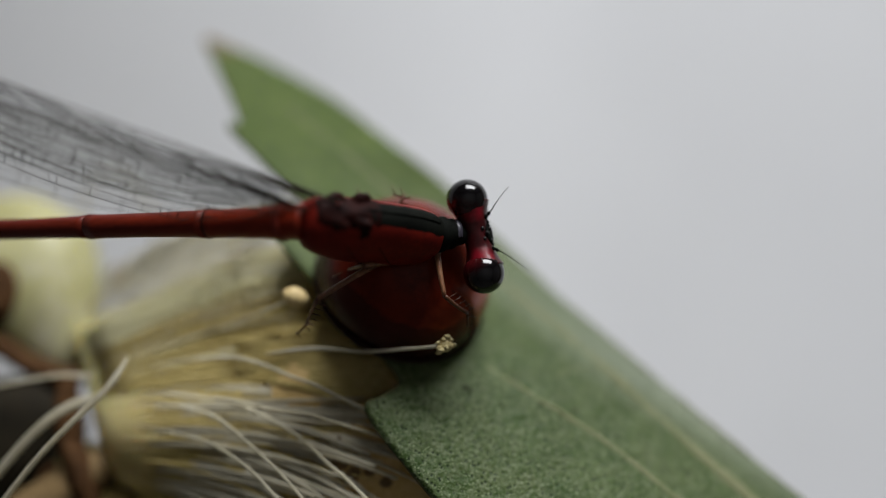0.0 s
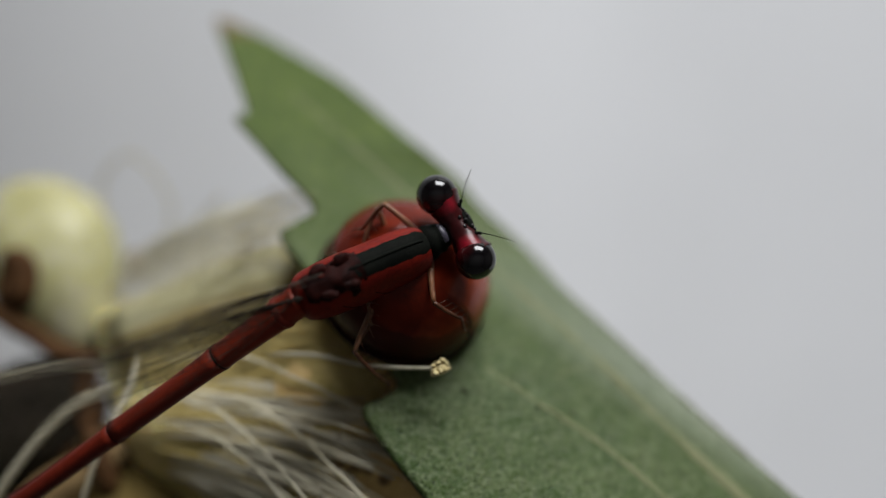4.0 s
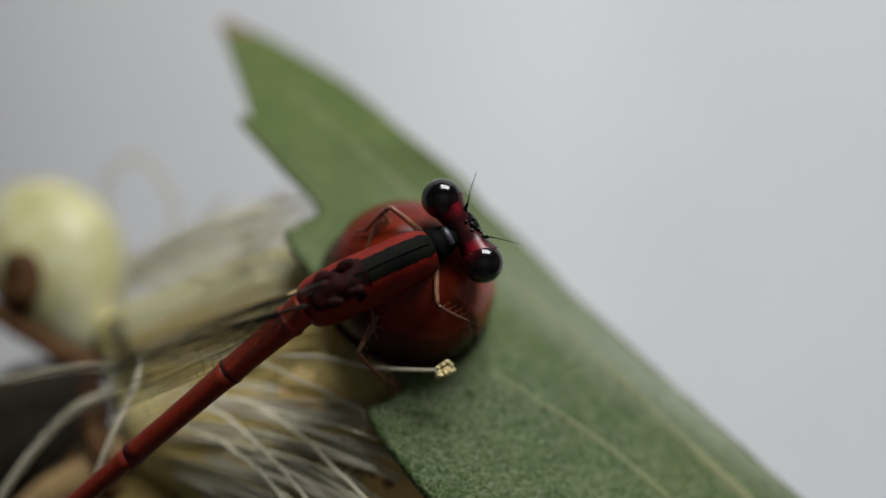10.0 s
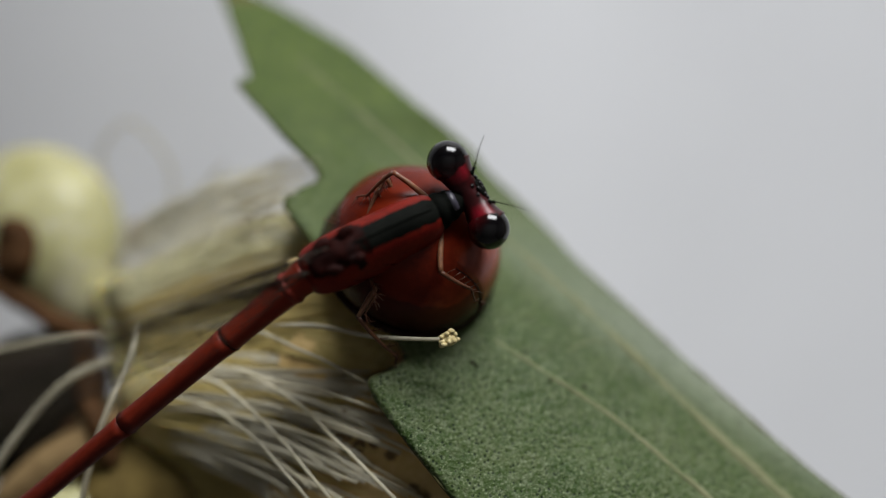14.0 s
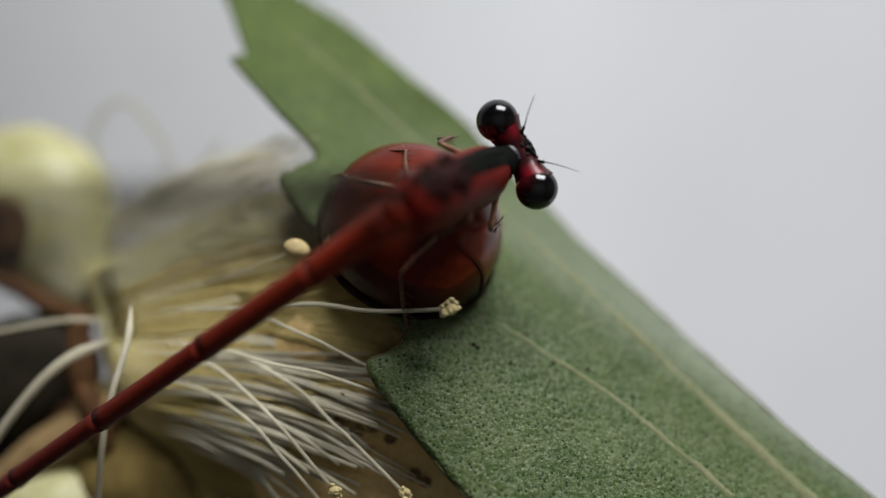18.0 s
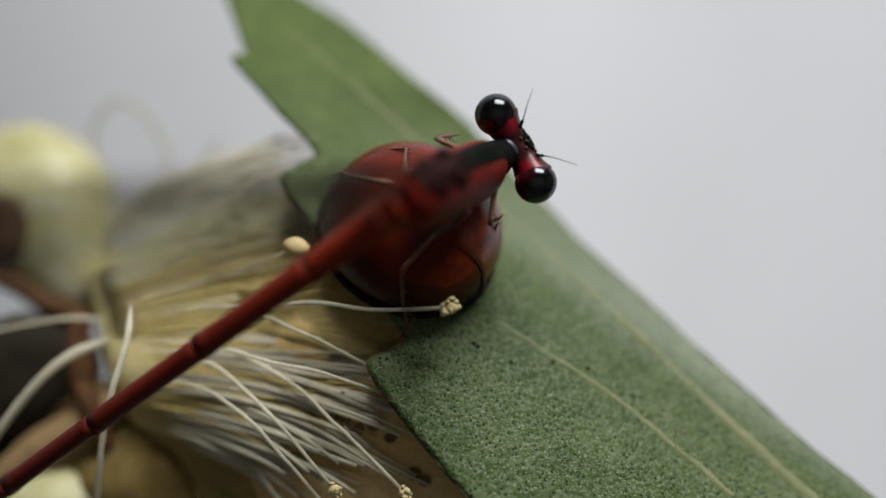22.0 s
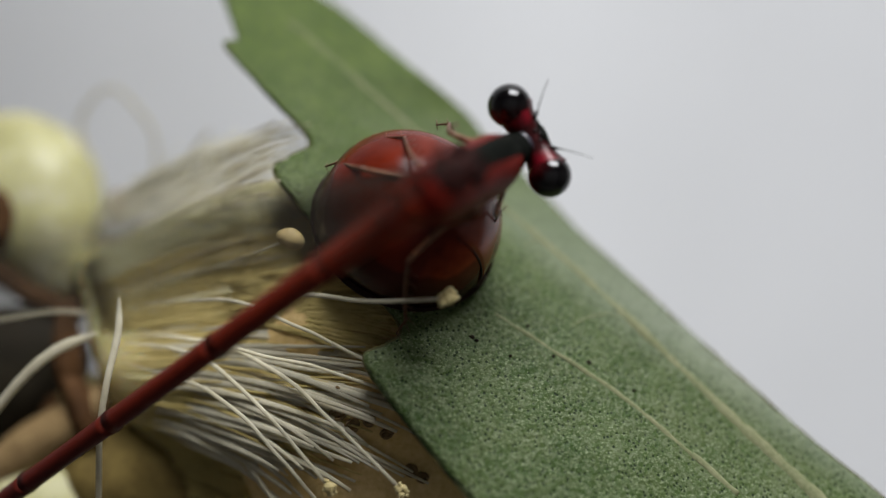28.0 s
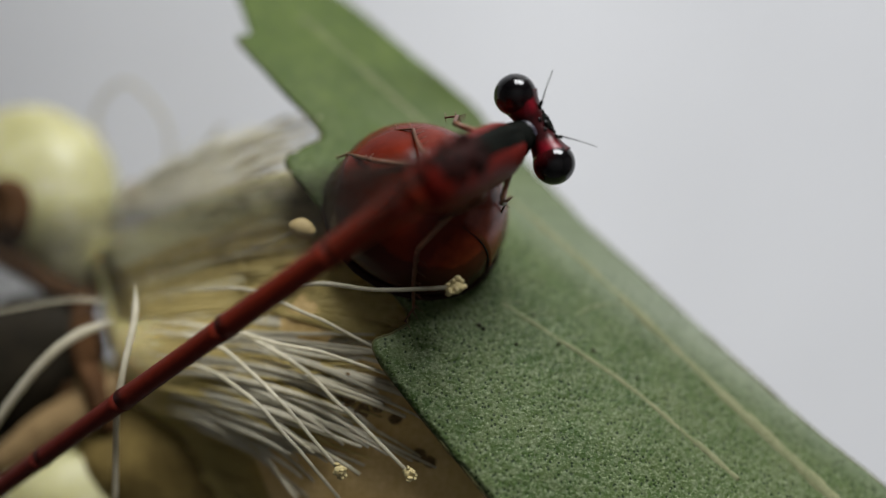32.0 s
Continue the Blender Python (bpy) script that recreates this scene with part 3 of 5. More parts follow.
def eucalyptus_leaf():
    leaf = tagged(holder("eucalyptus_leaf"), "grey-green eucalyptus leaf with pale midrib, torn edge", "leaf")
    rows, cols, thick = 150, 44, 0.22
    left = curve_points([(*p, 0) for p in LEAF_LEFT], rows)
    right = curve_points([(*p, 0) for p in LEAF_RIGHT], rows)
    grid = []
    for i in range(rows):
        line = []
        for j in range(cols):
            v = j / (cols - 1)
            p = left[i].lerp(right[i], v)
            if j in (0, cols - 1):
                p += Vector((noise.noise(p * 1.7), noise.noise(p * 1.9 + Vector((9, 0, 0))), 0)) * 0.07
            z = leaf_height(p.x, p.y) + 0.10 * noise.noise(p * 0.35) + 0.03 * noise.noise(p * 1.3)
            z -= 0.05 if j in (0, cols - 1) else 0.0
            line.append((p.x, p.y, z))
        grid.append(line)
    verts = [p for line in grid for p in line] + [(x, y, z - thick) for line in grid for x, y, z in line]
    n = rows * cols
    faces = []
    for i in range(rows - 1):
        for j in range(cols - 1):
            a, b, c, d = i * cols + j, i * cols + j + 1, (i + 1) * cols + j + 1, (i + 1) * cols + j
            faces += [(a, d, c, b), (a + n, b + n, c + n, d + n)]
    rim = [j for j in range(cols)] + [i * cols + cols - 1 for i in range(1, rows)]
    rim += [(rows - 1) * cols + j for j in range(cols - 2, -1, -1)] + [i * cols for i in range(rows - 2, 0, -1)]
    for a, b in zip(rim, rim[1:] + rim[:1]):
        faces.append((a, b, b + n, a + n))
    raw("blade", verts, faces, LEAF, leaf)

    def vein(name, ctrl, r0, r1, lift, label=""):
        line = curve_points([(*p, 0) for p in ctrl], 120)
        for i, p in enumerate(line):
            p.z = leaf_height(p.x, p.y) + 0.10 * noise.noise(Vector((p.x, p.y, 0)) * 0.35) + lift
            p += Vector((noise.noise(p * 0.9), noise.noise(p * 0.9 + Vector((5, 0, 0))), 0)) * 0.08
        radii = [(r0 + (r1 - r0) * i / 119) * (0.95 + 0.25 * noise.noise(p * 1.3) + 0.25 * noise.noise(p * 3.1)) for i, p in enumerate(line)]
        bm = bmesh.new()
        tube(bm, line, radii, 8, 0.22)
        part(name, bm, VEIN, leaf, label)
    vein("midrib", [(-5.80, 8.37), (-1.75, 4.71), (1.75, 1.60), (3.53, 0.02), (5.83, -2.11), (8.03, -4.26), (9.79, -6.01), (11.51, -7.64), (15.39, -11.49)], 0.08, 0.26, 0.0, "pale raised midrib")
    for name, line in (("torn_margin", left), ("margin", right)):
        edge = [Vector((p.x, p.y, leaf_height(p.x, p.y) + 0.10 * noise.noise(p * 0.35) - 0.12)) for p in line]
        bm = bmesh.new()
        tube(bm, edge, [0.06 + 0.03 * noise.noise(p * 1.1) for p in edge], 6)
        part(name, bm, MARGIN, leaf, "brownish dry leaf margin")
    for at, r in (((0.99, -3.06), 0.10), ((1.14, -3.17), 0.07), ((4.84, -3.96), 0.09), ((2.84, -2.77), 0.07), ((3.65, -3.71), 0.06), ((6.29, -4.85), 0.06), ((2.22, -3.66), 0.05)):
        bm = bmesh.new()
        ball(bm, (at[0], at[1], leaf_height(*at) + 0.10 * noise.noise(Vector((*at, 0)) * 0.35) + 0.02), (r, r * 0.8, 0.04), 6, 10)
        lumpy(bm, 0.05, 5.0)
        part("speck", bm, DARK_CUP, leaf, "small black speck")
    vein("side_vein", [(1.80, -2.35), (2.74, -2.98), (4.03, -3.81), (5.69, -4.90), (7.46, -6.32), (9.36, -7.96)], 0.06, 0.11, 0.005)
    vein("side_vein", [(3.53, 0.02), (2.28, -0.28), (1.26, -1.13)], 0.03, 0.02, 0.0)
    vein("side_vein", [(6.20, -2.45), (5.16, -2.50), (3.81, -3.01)], 0.03, 0.02, 0.0)
    return leaf


eucalyptus_leaf()


# ---- the beetle ----
NORMAL = Vector((0.30, 0.58, 1.0)).normalized()


def beetle():
    base = Vector((-1.25, 0.30, 0))
    base.z = leaf_height(base.x, base.y)
    ahead = Vector((0.85, -0.53, 0))
    ahead = (ahead - NORMAL * ahead.dot(NORMAL)).normalized()
    side = NORMAL.cross(ahead)
    turn = Matrix((ahead, side, NORMAL)).transposed().to_4x4()
    bug = tagged(holder("beetle"), "glossy dark red domed beetle sitting on the leaf", "beetle")
    bug.matrix_world = Matrix.Translation(BASE + base * MM) @ turn

    def dome(x_lo, x_hi, rx, ry, rz, lift, segs=48, rings=20):
        """The part of a domed shell between two stations along its length."""
        bm = bmesh.new()
        stations = 26
        grid = []
        for i in range(stations):
            x = x_lo + (x_hi - x_lo) * i / (stations - 1)
            k = math.sqrt(max(0.0, 1 - (x / rx) ** 2)) ** 0.9 + 0.001
            grid.append([Vector((x, ry * k * math.cos(a), lift + rz * k * math.sin(a) ** 0.85 if math.sin(a) > 0 else lift))
                         for a in [math.pi * j / (segs - 1) for j in range(segs)]])
        vs = [[bm.verts.new(p) for p in row] for row in grid]
        for a, b in zip(vs, vs[1:]):
            for j in range(segs - 1):
                bm.faces.new((a[j], b[j], b[j + 1], a[j + 1]))
        for row in (vs[0], vs[-1]):
            bm.faces.new(row)
        for a, b in zip(vs, vs[1:]):
            bm.faces.new((a[0], a[-1], b[-1], b[0]))
        return bm
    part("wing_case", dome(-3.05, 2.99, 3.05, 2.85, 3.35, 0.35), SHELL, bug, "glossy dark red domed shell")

    def crease_y(x):
        return -1.07 + 0.36 * (x - 1.7) ** 1.0 if x > 1.7 else -1.07

    def on_dome(x, y, grow=1.0):
        k = math.sqrt(max(0.0, 1 - (x / 3.05) ** 2)) ** 0.9 + 0.001
        c = max(-1.0, min(1.0, y / (2.85 * k)))
        return Vector((x, 2.85 * k * c, 0.35 + 3.35 * k * max(0.0, 1 - c * c) ** 0.425)) * grow
    bm = bmesh.new()
    rows = []
    for i in range(24):
        x = 1.5 + 1.46 * i / 23
        k = math.sqrt(1 - (x / 3.05) ** 2) ** 0.9
        lo, hi = crease_y(x), 2.3 * k
        row = []
        for j in range(28):
            y = lo + (hi - lo) * j / 27
            proud = 1.012 * (0.985 + 0.015 * min(1.0, i / 8)) if j else 0.985
            row.append(bm.verts.new(on_dome(x, y, proud)))
        rows.append(row)
    for a, b in zip(rows, rows[1:]):
        for j in range(27):
            bm.faces.new((a[j], b[j], b[j + 1], a[j + 1]))
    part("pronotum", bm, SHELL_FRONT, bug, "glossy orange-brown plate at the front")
    bm = bmesh.new()
    line = [on_dome(1.62 + 1.38 * i / 30, crease_y(1.62 + 1.38 * i / 30) - 0.02, 1.003) for i in range(31)]
    tube(bm, line, [0.010 + 0.02 * min(1.0, i / 18) for i in range(31)], 6)
    part("shell_seam", bm, SHELL_RIM, bug, "dark curved crease in the shell")
    bm = bmesh.new()
    ring = [Vector((3.02 * math.cos(a), 2.86 * math.sin(a), 0.30)) for a in [2 * math.pi * k / 60 for k in range(61)]]
    tube(bm, ring, 0.14, 8, 0.8)
    part("shell_rim", bm, SHELL_RIM, bug, "blackish rim of the shell")
    bm = bmesh.new()
    ball(bm, (0, 0, 0.15), (2.75, 2.55, 0.42), 10, 32)
    part("underside", bm, SHELL_RIM, bug)
    return bug


beetle()


# ---- flowers ----
def rnd(a, b):
    return random.uniform(a, b)


def spread(v, r):
    return Vector(v) + Vector((rnd(-r[0], r[0]), rnd(-r[1], r[1]), rnd(-r[2], r[2])))


def anther(bm, at, r=0.22):
    ball(bm, at, (r * 0.8, r * 0.7, r * 0.7), 7, 10)
    for k in range(14):
        d = Vector((rnd(-1, 1), rnd(-1, 1), rnd(-1, 1))).normalized()
        ball(bm, Vector(at) + d * r * rnd(0.6, 0.95), (r * rnd(0.2, 0.42), r * rnd(0.2, 0.34), r * 0.3), 5, 7)


def flower():
    """The open flower: a tan cup and a brush of cream filaments."""
    plant = tagged(holder("eucalyptus_flower"), "open cream flower with a dense brush of filaments", "flower")
    bm = bmesh.new()
    ball(bm, (-2.22, -6.21, -3.00), (4.6, 5.6, 1.6), 16, 36)
    lumpy(bm, 0.3, 0.8)
    part("disc", bm, DISC, plant, "tan flower disc with brown scars")
    bm = bmesh.new()
    ball(bm, (-4.9, 0.3, -5.1), (2.2, 2.4, 0.9), 14, 28)
    lumpy(bm, 0.25, 0.8)
    part("receptacle", bm, DISC, plant, "tan receptacle under the filaments")
    bm = bmesh.new()
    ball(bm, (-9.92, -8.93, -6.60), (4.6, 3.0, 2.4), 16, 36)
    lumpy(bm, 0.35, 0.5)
    part("cup", bm, SHADE_OLIVE, plant, "flower cup, its shade painted in as dark olive")
    for at, size, turn in (((-13.56, -4.19, -5.40), (0.5, 2.0, 0.6), 8), ((-12.95, -6.15, -5.20), (0.5, 1.6, 0.6), 20)):
        bm = bmesh.new()
        ball(bm, at, size, 10, 16, Matrix.Rotation(radians(turn), 3, "Z"))
        lumpy(bm, 0.2, 0.9)
        part("sepal", bm, BROWN, plant, "dark brown dry sepal")
    for at in ((-3.27, -5.46, -1.40), (-2.79, -5.82, -1.35), (-1.73, -6.10, -1.45), (-0.59, -7.59, -1.65), (-3.38, -4.76, -1.40), (-2.28, -5.67, -1.35), (-0.91, -7.35, -1.60)):
        bm = bmesh.new()
        r = rnd(0.13, 0.24)
        ring = [Vector(at) + Vector((r * math.cos(w), r * 0.8 * math.sin(w), 0.12 + 0.05 * math.sin(3 * w))) for w in [2 * math.pi * k / 14 for k in range(15)]]
        tube(bm, ring, 0.055, 6)
        ball(bm, at, (r * 0.9, r * 0.75, 0.15), 6, 10)
        lumpy(bm, 0.09, 3.0)
        part("scar", bm, TAN, plant)

    def brush(roots, tips, swell, thick, material, seed, label, begin=0.0):
        """A dense brush as a streaked sheet of packed filaments; gives back its surface."""
        root_line, tip_line = curve_points(roots, 81), curve_points(tips, 81)

        def at(u, v, lift=0.0):
            k = min(79.999, max(0.0, u * 80))
            a = root_line[int(k)].lerp(root_line[int(k) + 1], k - int(k))
            b = tip_line[int(k)].lerp(tip_line[int(k) + 1], k - int(k))
            m = a.lerp(b, 0.5) + Vector(swell)
            p = a * (1 - v) ** 2 + m * (2 * v * (1 - v)) + b * v * v
            ridge = 0.05 * noise.noise(Vector((u * 30, v * 1.2, seed))) + 0.05 * noise.noise(Vector((u * 90, v * 1.5, seed + 4)))
            shoulder = 0.8 * (max(0.0, 0.2 - v) / 0.2) ** 2
            return p + Vector((-0.5 * shoulder, 0, ridge * min(1.0, 0.3 + 2 * v) + lift - shoulder))
        nu, nv = 280, 26
        verts = []
        for i in range(nu + 1):
            ragged = (0.90 if i / nu > 0.3 else 0.54 + 1.2 * i / nu) + 0.08 * noise.noise(Vector((i * 0.23, seed, 0))) + 0.06 * noise.noise(Vector((i * 1.3, seed, 5)))
            verts += [at(begin + (1 - begin) * i / nu, ragged * j / nv, -0.08 - 0.25 * (j / nv) ** 3) for j in range(nv + 1)]
        n, w = len(verts), nv + 1
        verts += [p - Vector((0, 0, thick * (1 - 0.85 * ((k % w) / nv) ** 2))) for k, p in enumerate(verts)]
        faces = []
        for i in range(nu):
            for j in range(nv):
                q = (i * w + j, (i + 1) * w + j, (i + 1) * w + j + 1, i * w + j + 1)
                faces += [q, tuple(c + n for c in q[::-1])]
        rim = list(range(w)) + [i * w + nv for i in range(1, nu + 1)] + [nu * w + j for j in range(nv - 1, -1, -1)] + [i * w for i in range(nu - 1, 0, -1)]
        faces += [(a, b, b + n, a + n) for a, b in zip(rim, rim[1:] + rim[:1])]
        bed = raw("filament_bed", verts, faces, material, plant, label)
        uv = bed.data.uv_layers.new(name="along")
        for loop in bed.data.loops:
            k = loop.vertex_index % n
            uv.data[loop.index].uv = ((k // w) / nu, (k % w) / nv)
        return at

    def strand(at, u0, u1, v0, v1, sink, rise, r, flat, wander, n=12, sway=0.012):
        """One filament that springs from the brush's surface and lifts off towards its tip."""
        bend, swerve = Vector((rnd(-1, 1), rnd(-1, 1), rnd(-0.3, 0.7))) * wander, rnd(-sway, sway)
        phase = rnd(3.0, 6.0)
        line = []
        for k in range(n):
            q = k / (n - 1)
            p = at(u0 + (u1 - u0) * q + swerve * math.sin(q * phase), v0 + (v1 - v0) * q, rise * q - sink * (1 - q) ** 2)
            line.append(p + bend * q * q)
        return tube_data(line, [r * (1 - 0.62 * (k / (n - 1)) ** 2) for k in range(n)], 6, flat)

    dome = brush([(-13.90, 1.00, -7.90), (-13.90, -0.70, -6.60), (-12.95, -2.50, -5.40), (-12.39, -3.67, -4.60), (-11.83, -5.04, -4.20), (-11.26, -6.55, -4.60)],
                 [(-8.70, 3.25, -5.20), (-6.40, 3.60, -4.60), (-5.45, 2.90, -4.20), (-5.80, 1.80, -3.90), (-4.60, 0.72, -3.50), (-3.79, -0.67, -3.20), (-2.98, -2.01, -2.80), (-2.45, -2.83, -2.30), (-2.78, -3.71, -1.80), (-3.49, -4.60, -1.50), (-3.84, -5.68, -1.40), (-4.13, -7.00, -1.50), (-5.77, -7.77, -2.30)],
                 (0.2, 0.6, 0.9), 1.7, CORE, 3.0, "pale yellow dome of packed filament bases", 0.21)
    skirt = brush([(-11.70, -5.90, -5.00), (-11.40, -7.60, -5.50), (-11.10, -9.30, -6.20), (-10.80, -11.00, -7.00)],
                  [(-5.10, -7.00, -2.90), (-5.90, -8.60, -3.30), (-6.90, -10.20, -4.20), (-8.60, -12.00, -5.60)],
                  (0.3, 0.2, 0.8), 1.2, CORE_SHADED, 8.0, "lower filament bases, shade painted in as olive")
    verts, faces = [], []
    for i in range(110):
        u = rnd(0.0, 1.0)
        v, f = strand(skirt, u, min(1, max(0, u + rnd(-0.08, 0.08))), rnd(0.15, 0.5), rnd(0.8, 1.25), 0.1, rnd(-0.2, 0.25), rnd(0.045, 0.08), 0.45, 0.4, 12)
        faces += [tuple(q + len(verts) for q in face) for face in f]
        verts += v
    tagged(raw("filament_mass", verts, faces, FILAMENT_SHADED, plant), "olive yellow lower filaments with shade in their colour", kind="stuff")
    # fine upper filaments, then the looser lower ones
    for fine, count in ((True, 1900), (False, 300)):
        verts, faces = [], []
        lower, pale = ([], []), ([], [])
        for i in range(count):
            own = i < (90 if fine else 64)
            if fine:
                u = rnd(0.24, 0.55)
                wisp = i % 11 == 0
                if wisp:
                    u = rnd(0.02, 0.30)
                far = rnd(0.8, 1.25) if wisp else rnd(0.72, 1.12)
                v, f = strand(dome, u, min(1, max(0, u + rnd(-0.025, 0.025))), rnd(0.04, 0.45), far, 0.08, rnd(-0.5, 0.15) if wisp else rnd(-0.04, 0.10), rnd(0.02, 0.036) if wisp else rnd(0.03, 0.055), 0.6, 0.5 if wisp else 0.30 if own else 0.14, 10, 0.005)
            else:
                u = 0.44 + 0.56 * math.sqrt(random.random()) if own else rnd(0.45, 1.0)
                v, f = strand(dome, u, min(1, max(0.42, u + (rnd(0.0, 0.06) if own else rnd(-0.05, 0.06)))), rnd(0.2, 0.55) if own else rnd(0.03, 0.45), (rnd(1.0, 1.5) if u > 0.60 else rnd(0.95, 1.22)) if own else rnd(0.75, 1.25), 0.12, rnd(0.0, 0.35) if own else rnd(-0.15, 0.06), rnd(0.085, 0.15) if own else rnd(0.045, 0.085), 0.30, 0.6 if own else 0.3, 14)
            if own:
                raw("filament", v, f, FILAMENT_WHITE if i % 3 or not fine else FILAMENT, plant)
            else:
                vs, fs = pale if fine and wisp else (verts, faces) if fine and u < 0.33 else lower
                fs += [tuple(q + len(vs) for q in face) for face in f]
                vs += v
        if fine:
            tagged(raw("filament_mass", verts, faces, FILAMENT, plant), "dense cream filaments", kind="stuff")
            tagged(raw("filament_mass", *pale, FILAMENT_PALE, plant), "thin white wisps over the brush", kind="stuff")
        tagged(raw("filament_mass", *lower, FILAMENT_STRAW, plant), "dense straw yellow filaments", kind="stuff")
    # straw filaments spread over the upper part of the disc
    verts, faces = [], []
    for i in range(110):
        k = i / 109
        root = dome(0.43 + 0.15 * k, rnd(0.55, 0.85), 0.0)
        tip = Vector((-1.7 + rnd(-0.9, 0.9) - 0.5 * k, -0.5 - 3.1 * k + rnd(-0.3, 0.3), -2.05 + 0.35 * k + rnd(-0.1, 0.25)))
        middle = root.lerp(tip, 0.5) + Vector((0, rnd(-0.1, 0.3), rnd(0.2, 0.55)))
        line = [root * (1 - q) ** 2 + middle * (2 * q * (1 - q)) + tip * q * q for q in [j / 9 for j in range(10)]]
        for p in line:
            rise = 1 - ((p.x + 2.22) / 4.6) ** 2 - ((p.y + 6.21) / 5.6) ** 2
            p.z = max(p.z, -2.93 + 1.6 * math.sqrt(max(0.0, rise)) + rnd(0.0, 0.05))
        v, f = tube_data(line, [0.062 * (1 - 0.5 * (j / 9) ** 2) for j in range(10)], 6, 0.4)
        faces += [tuple(c + len(verts) for c in face) for face in f]
        verts += v
    tagged(raw("filament_mass", verts, faces, FILAMENT_STRAW, plant), "straw yellow filaments over the disc", kind="stuff")
    # pale tips that reach over the torn edge of the leaf
    for i in range(13):
        k = i / 12
        tip = Vector((-5.55 + 0.9 * k + rnd(-0.5, 0.45), 1.7 + 2.3 * k + rnd(-0.3, 0.3), 0.0))
        tip.z = leaf_height(tip.x, tip.y) + rnd(0.05, 0.3)
        root = Vector((-7.6 + rnd(-0.6, 0.6), 1.1 + 1.9 * k + rnd(-0.3, 0.3), -3.9 - 0.5 * k))
        middle = root.lerp(tip, 0.55) + Vector((rnd(-0.2, 0.2), rnd(-0.1, 0.35), rnd(0.1, 0.5)))
        line = [root * (1 - q) ** 2 + middle * (2 * q * (1 - q)) + tip * q * q for q in [j / 11 for j in range(12)]]
        raw("filament", *tube_data(line, [rnd(0.028, 0.045) * (1 - 0.5 * (j / 11) ** 2) for j in range(12)], 6, 0.5), FILAMENT_WHITE, plant)
    # brown bract where the bud joins
    bm = bmesh.new()
    ball(bm, (-12.6, 1.3, -8.2), (0.55, 0.75, 0.4), 8, 14, Matrix.Rotation(radians(25), 3, "Z"))
    lumpy(bm, 0.25, 0.9)
    part("bract", bm, TAN, plant, "tan dry bract beside the bud")
    # single long filaments with their anthers
    for tipped, ctrl, r in ((True, ((-10.73, -3.33, -3.40), (-7.56, -3.91, -1.90), (-5.11, -5.74, -0.80), (-3.39, -7.54, -0.30)), 0.085),
                            (True, ((-10.33, -2.94, -3.40), (-6.05, -3.71, -1.80), (-3.11, -5.79, -0.60), (-1.20, -7.61, -0.30)), 0.085),
                            (False, ((-10.53, -4.12, -3.40), (-7.09, -5.06, -1.50), (-4.70, -6.92, -0.50), (-3.18, -9.11, -1.20)), 0.08),
                            (False, ((-10.14, -1.95, -3.40), (-6.63, -1.95, -1.90), (-4.08, -2.89, -1.10), (-2.33, -3.74, -0.90)), 0.075),
                            (False, ((-10.53, -3.14, -3.40), (-6.77, -3.33, -1.70), (-4.05, -3.86, -0.90), (-1.68, -4.63, -0.60)), 0.075),
                            (True, ((-7.62, -0.73, -3.60), (-6.60, -0.47, -2.70), (-5.60, -0.22, -1.90), (-4.78, 0.06, -1.30)), 0.05)):
        bm = bmesh.new()
        tube(bm, [p + Vector(noise.noise_vector(p * 0.45)) * 0.22 for p in curve_points(ctrl[:-1], 16)] + [Vector(ctrl[-1]).lerp(Vector(ctrl[-2]), 0.4), Vector(ctrl[-1])], [r * (1 - 0.3 * k / 17) * min(1.0, 0.1 + 0.15 * k) for k in range(18)], 7, 0.45)
        one = part("long_filament", bm, FILAMENT_WHITE, plant)
        if tipped:
            bm = bmesh.new()
            if r < 0.06:
                ball(bm, ctrl[-1], (0.46, 0.32, 0.30), 10, 16, Matrix.Rotation(radians(-25), 3, "Z"))
                lumpy(bm, 0.05, 2.5)
            else:
                anther(bm, ctrl[-1], 0.26)
            part("anther", bm, CAPSULE if r < 0.06 else ANTHER, one, "amber anther" if r < 0.06 else "pale yellow anther")
    # stray threads behind
    for ctrl in (((-11.74, 2.64, -9.50), (-11.86, 4.54, -9.50), (-13.53, 6.32, -9.50), (-14.83, 5.02, -9.50), (-14.48, 3.35, -9.50)),
                 ((-12.34, 2.33, -8.50), (-10.49, 3.03, -8.50), (-9.22, 4.41, -8.50)), ((-11.02, 2.30, -8.00), (-8.29, 3.67, -8.00), (-6.47, 4.58, -8.00))):
        bm = bmesh.new()
        tube(bm, curve_points(ctrl, 24), 0.085, 6)
        part("stray_filament", bm, FILAMENT_WHITE, plant)
    return plant


def flower_bud(name, at, size, tilt, label, material=BUD):
    bud = tagged(holder(name), label, "flower bud")
    bm = bmesh.new()
    ball(bm, at, size, 20, 36, Euler([radians(a) for a in tilt]).to_matrix())
    lumpy(bm, 0.18, 0.45)
    part("cap", bm, material, bud)
    return bud


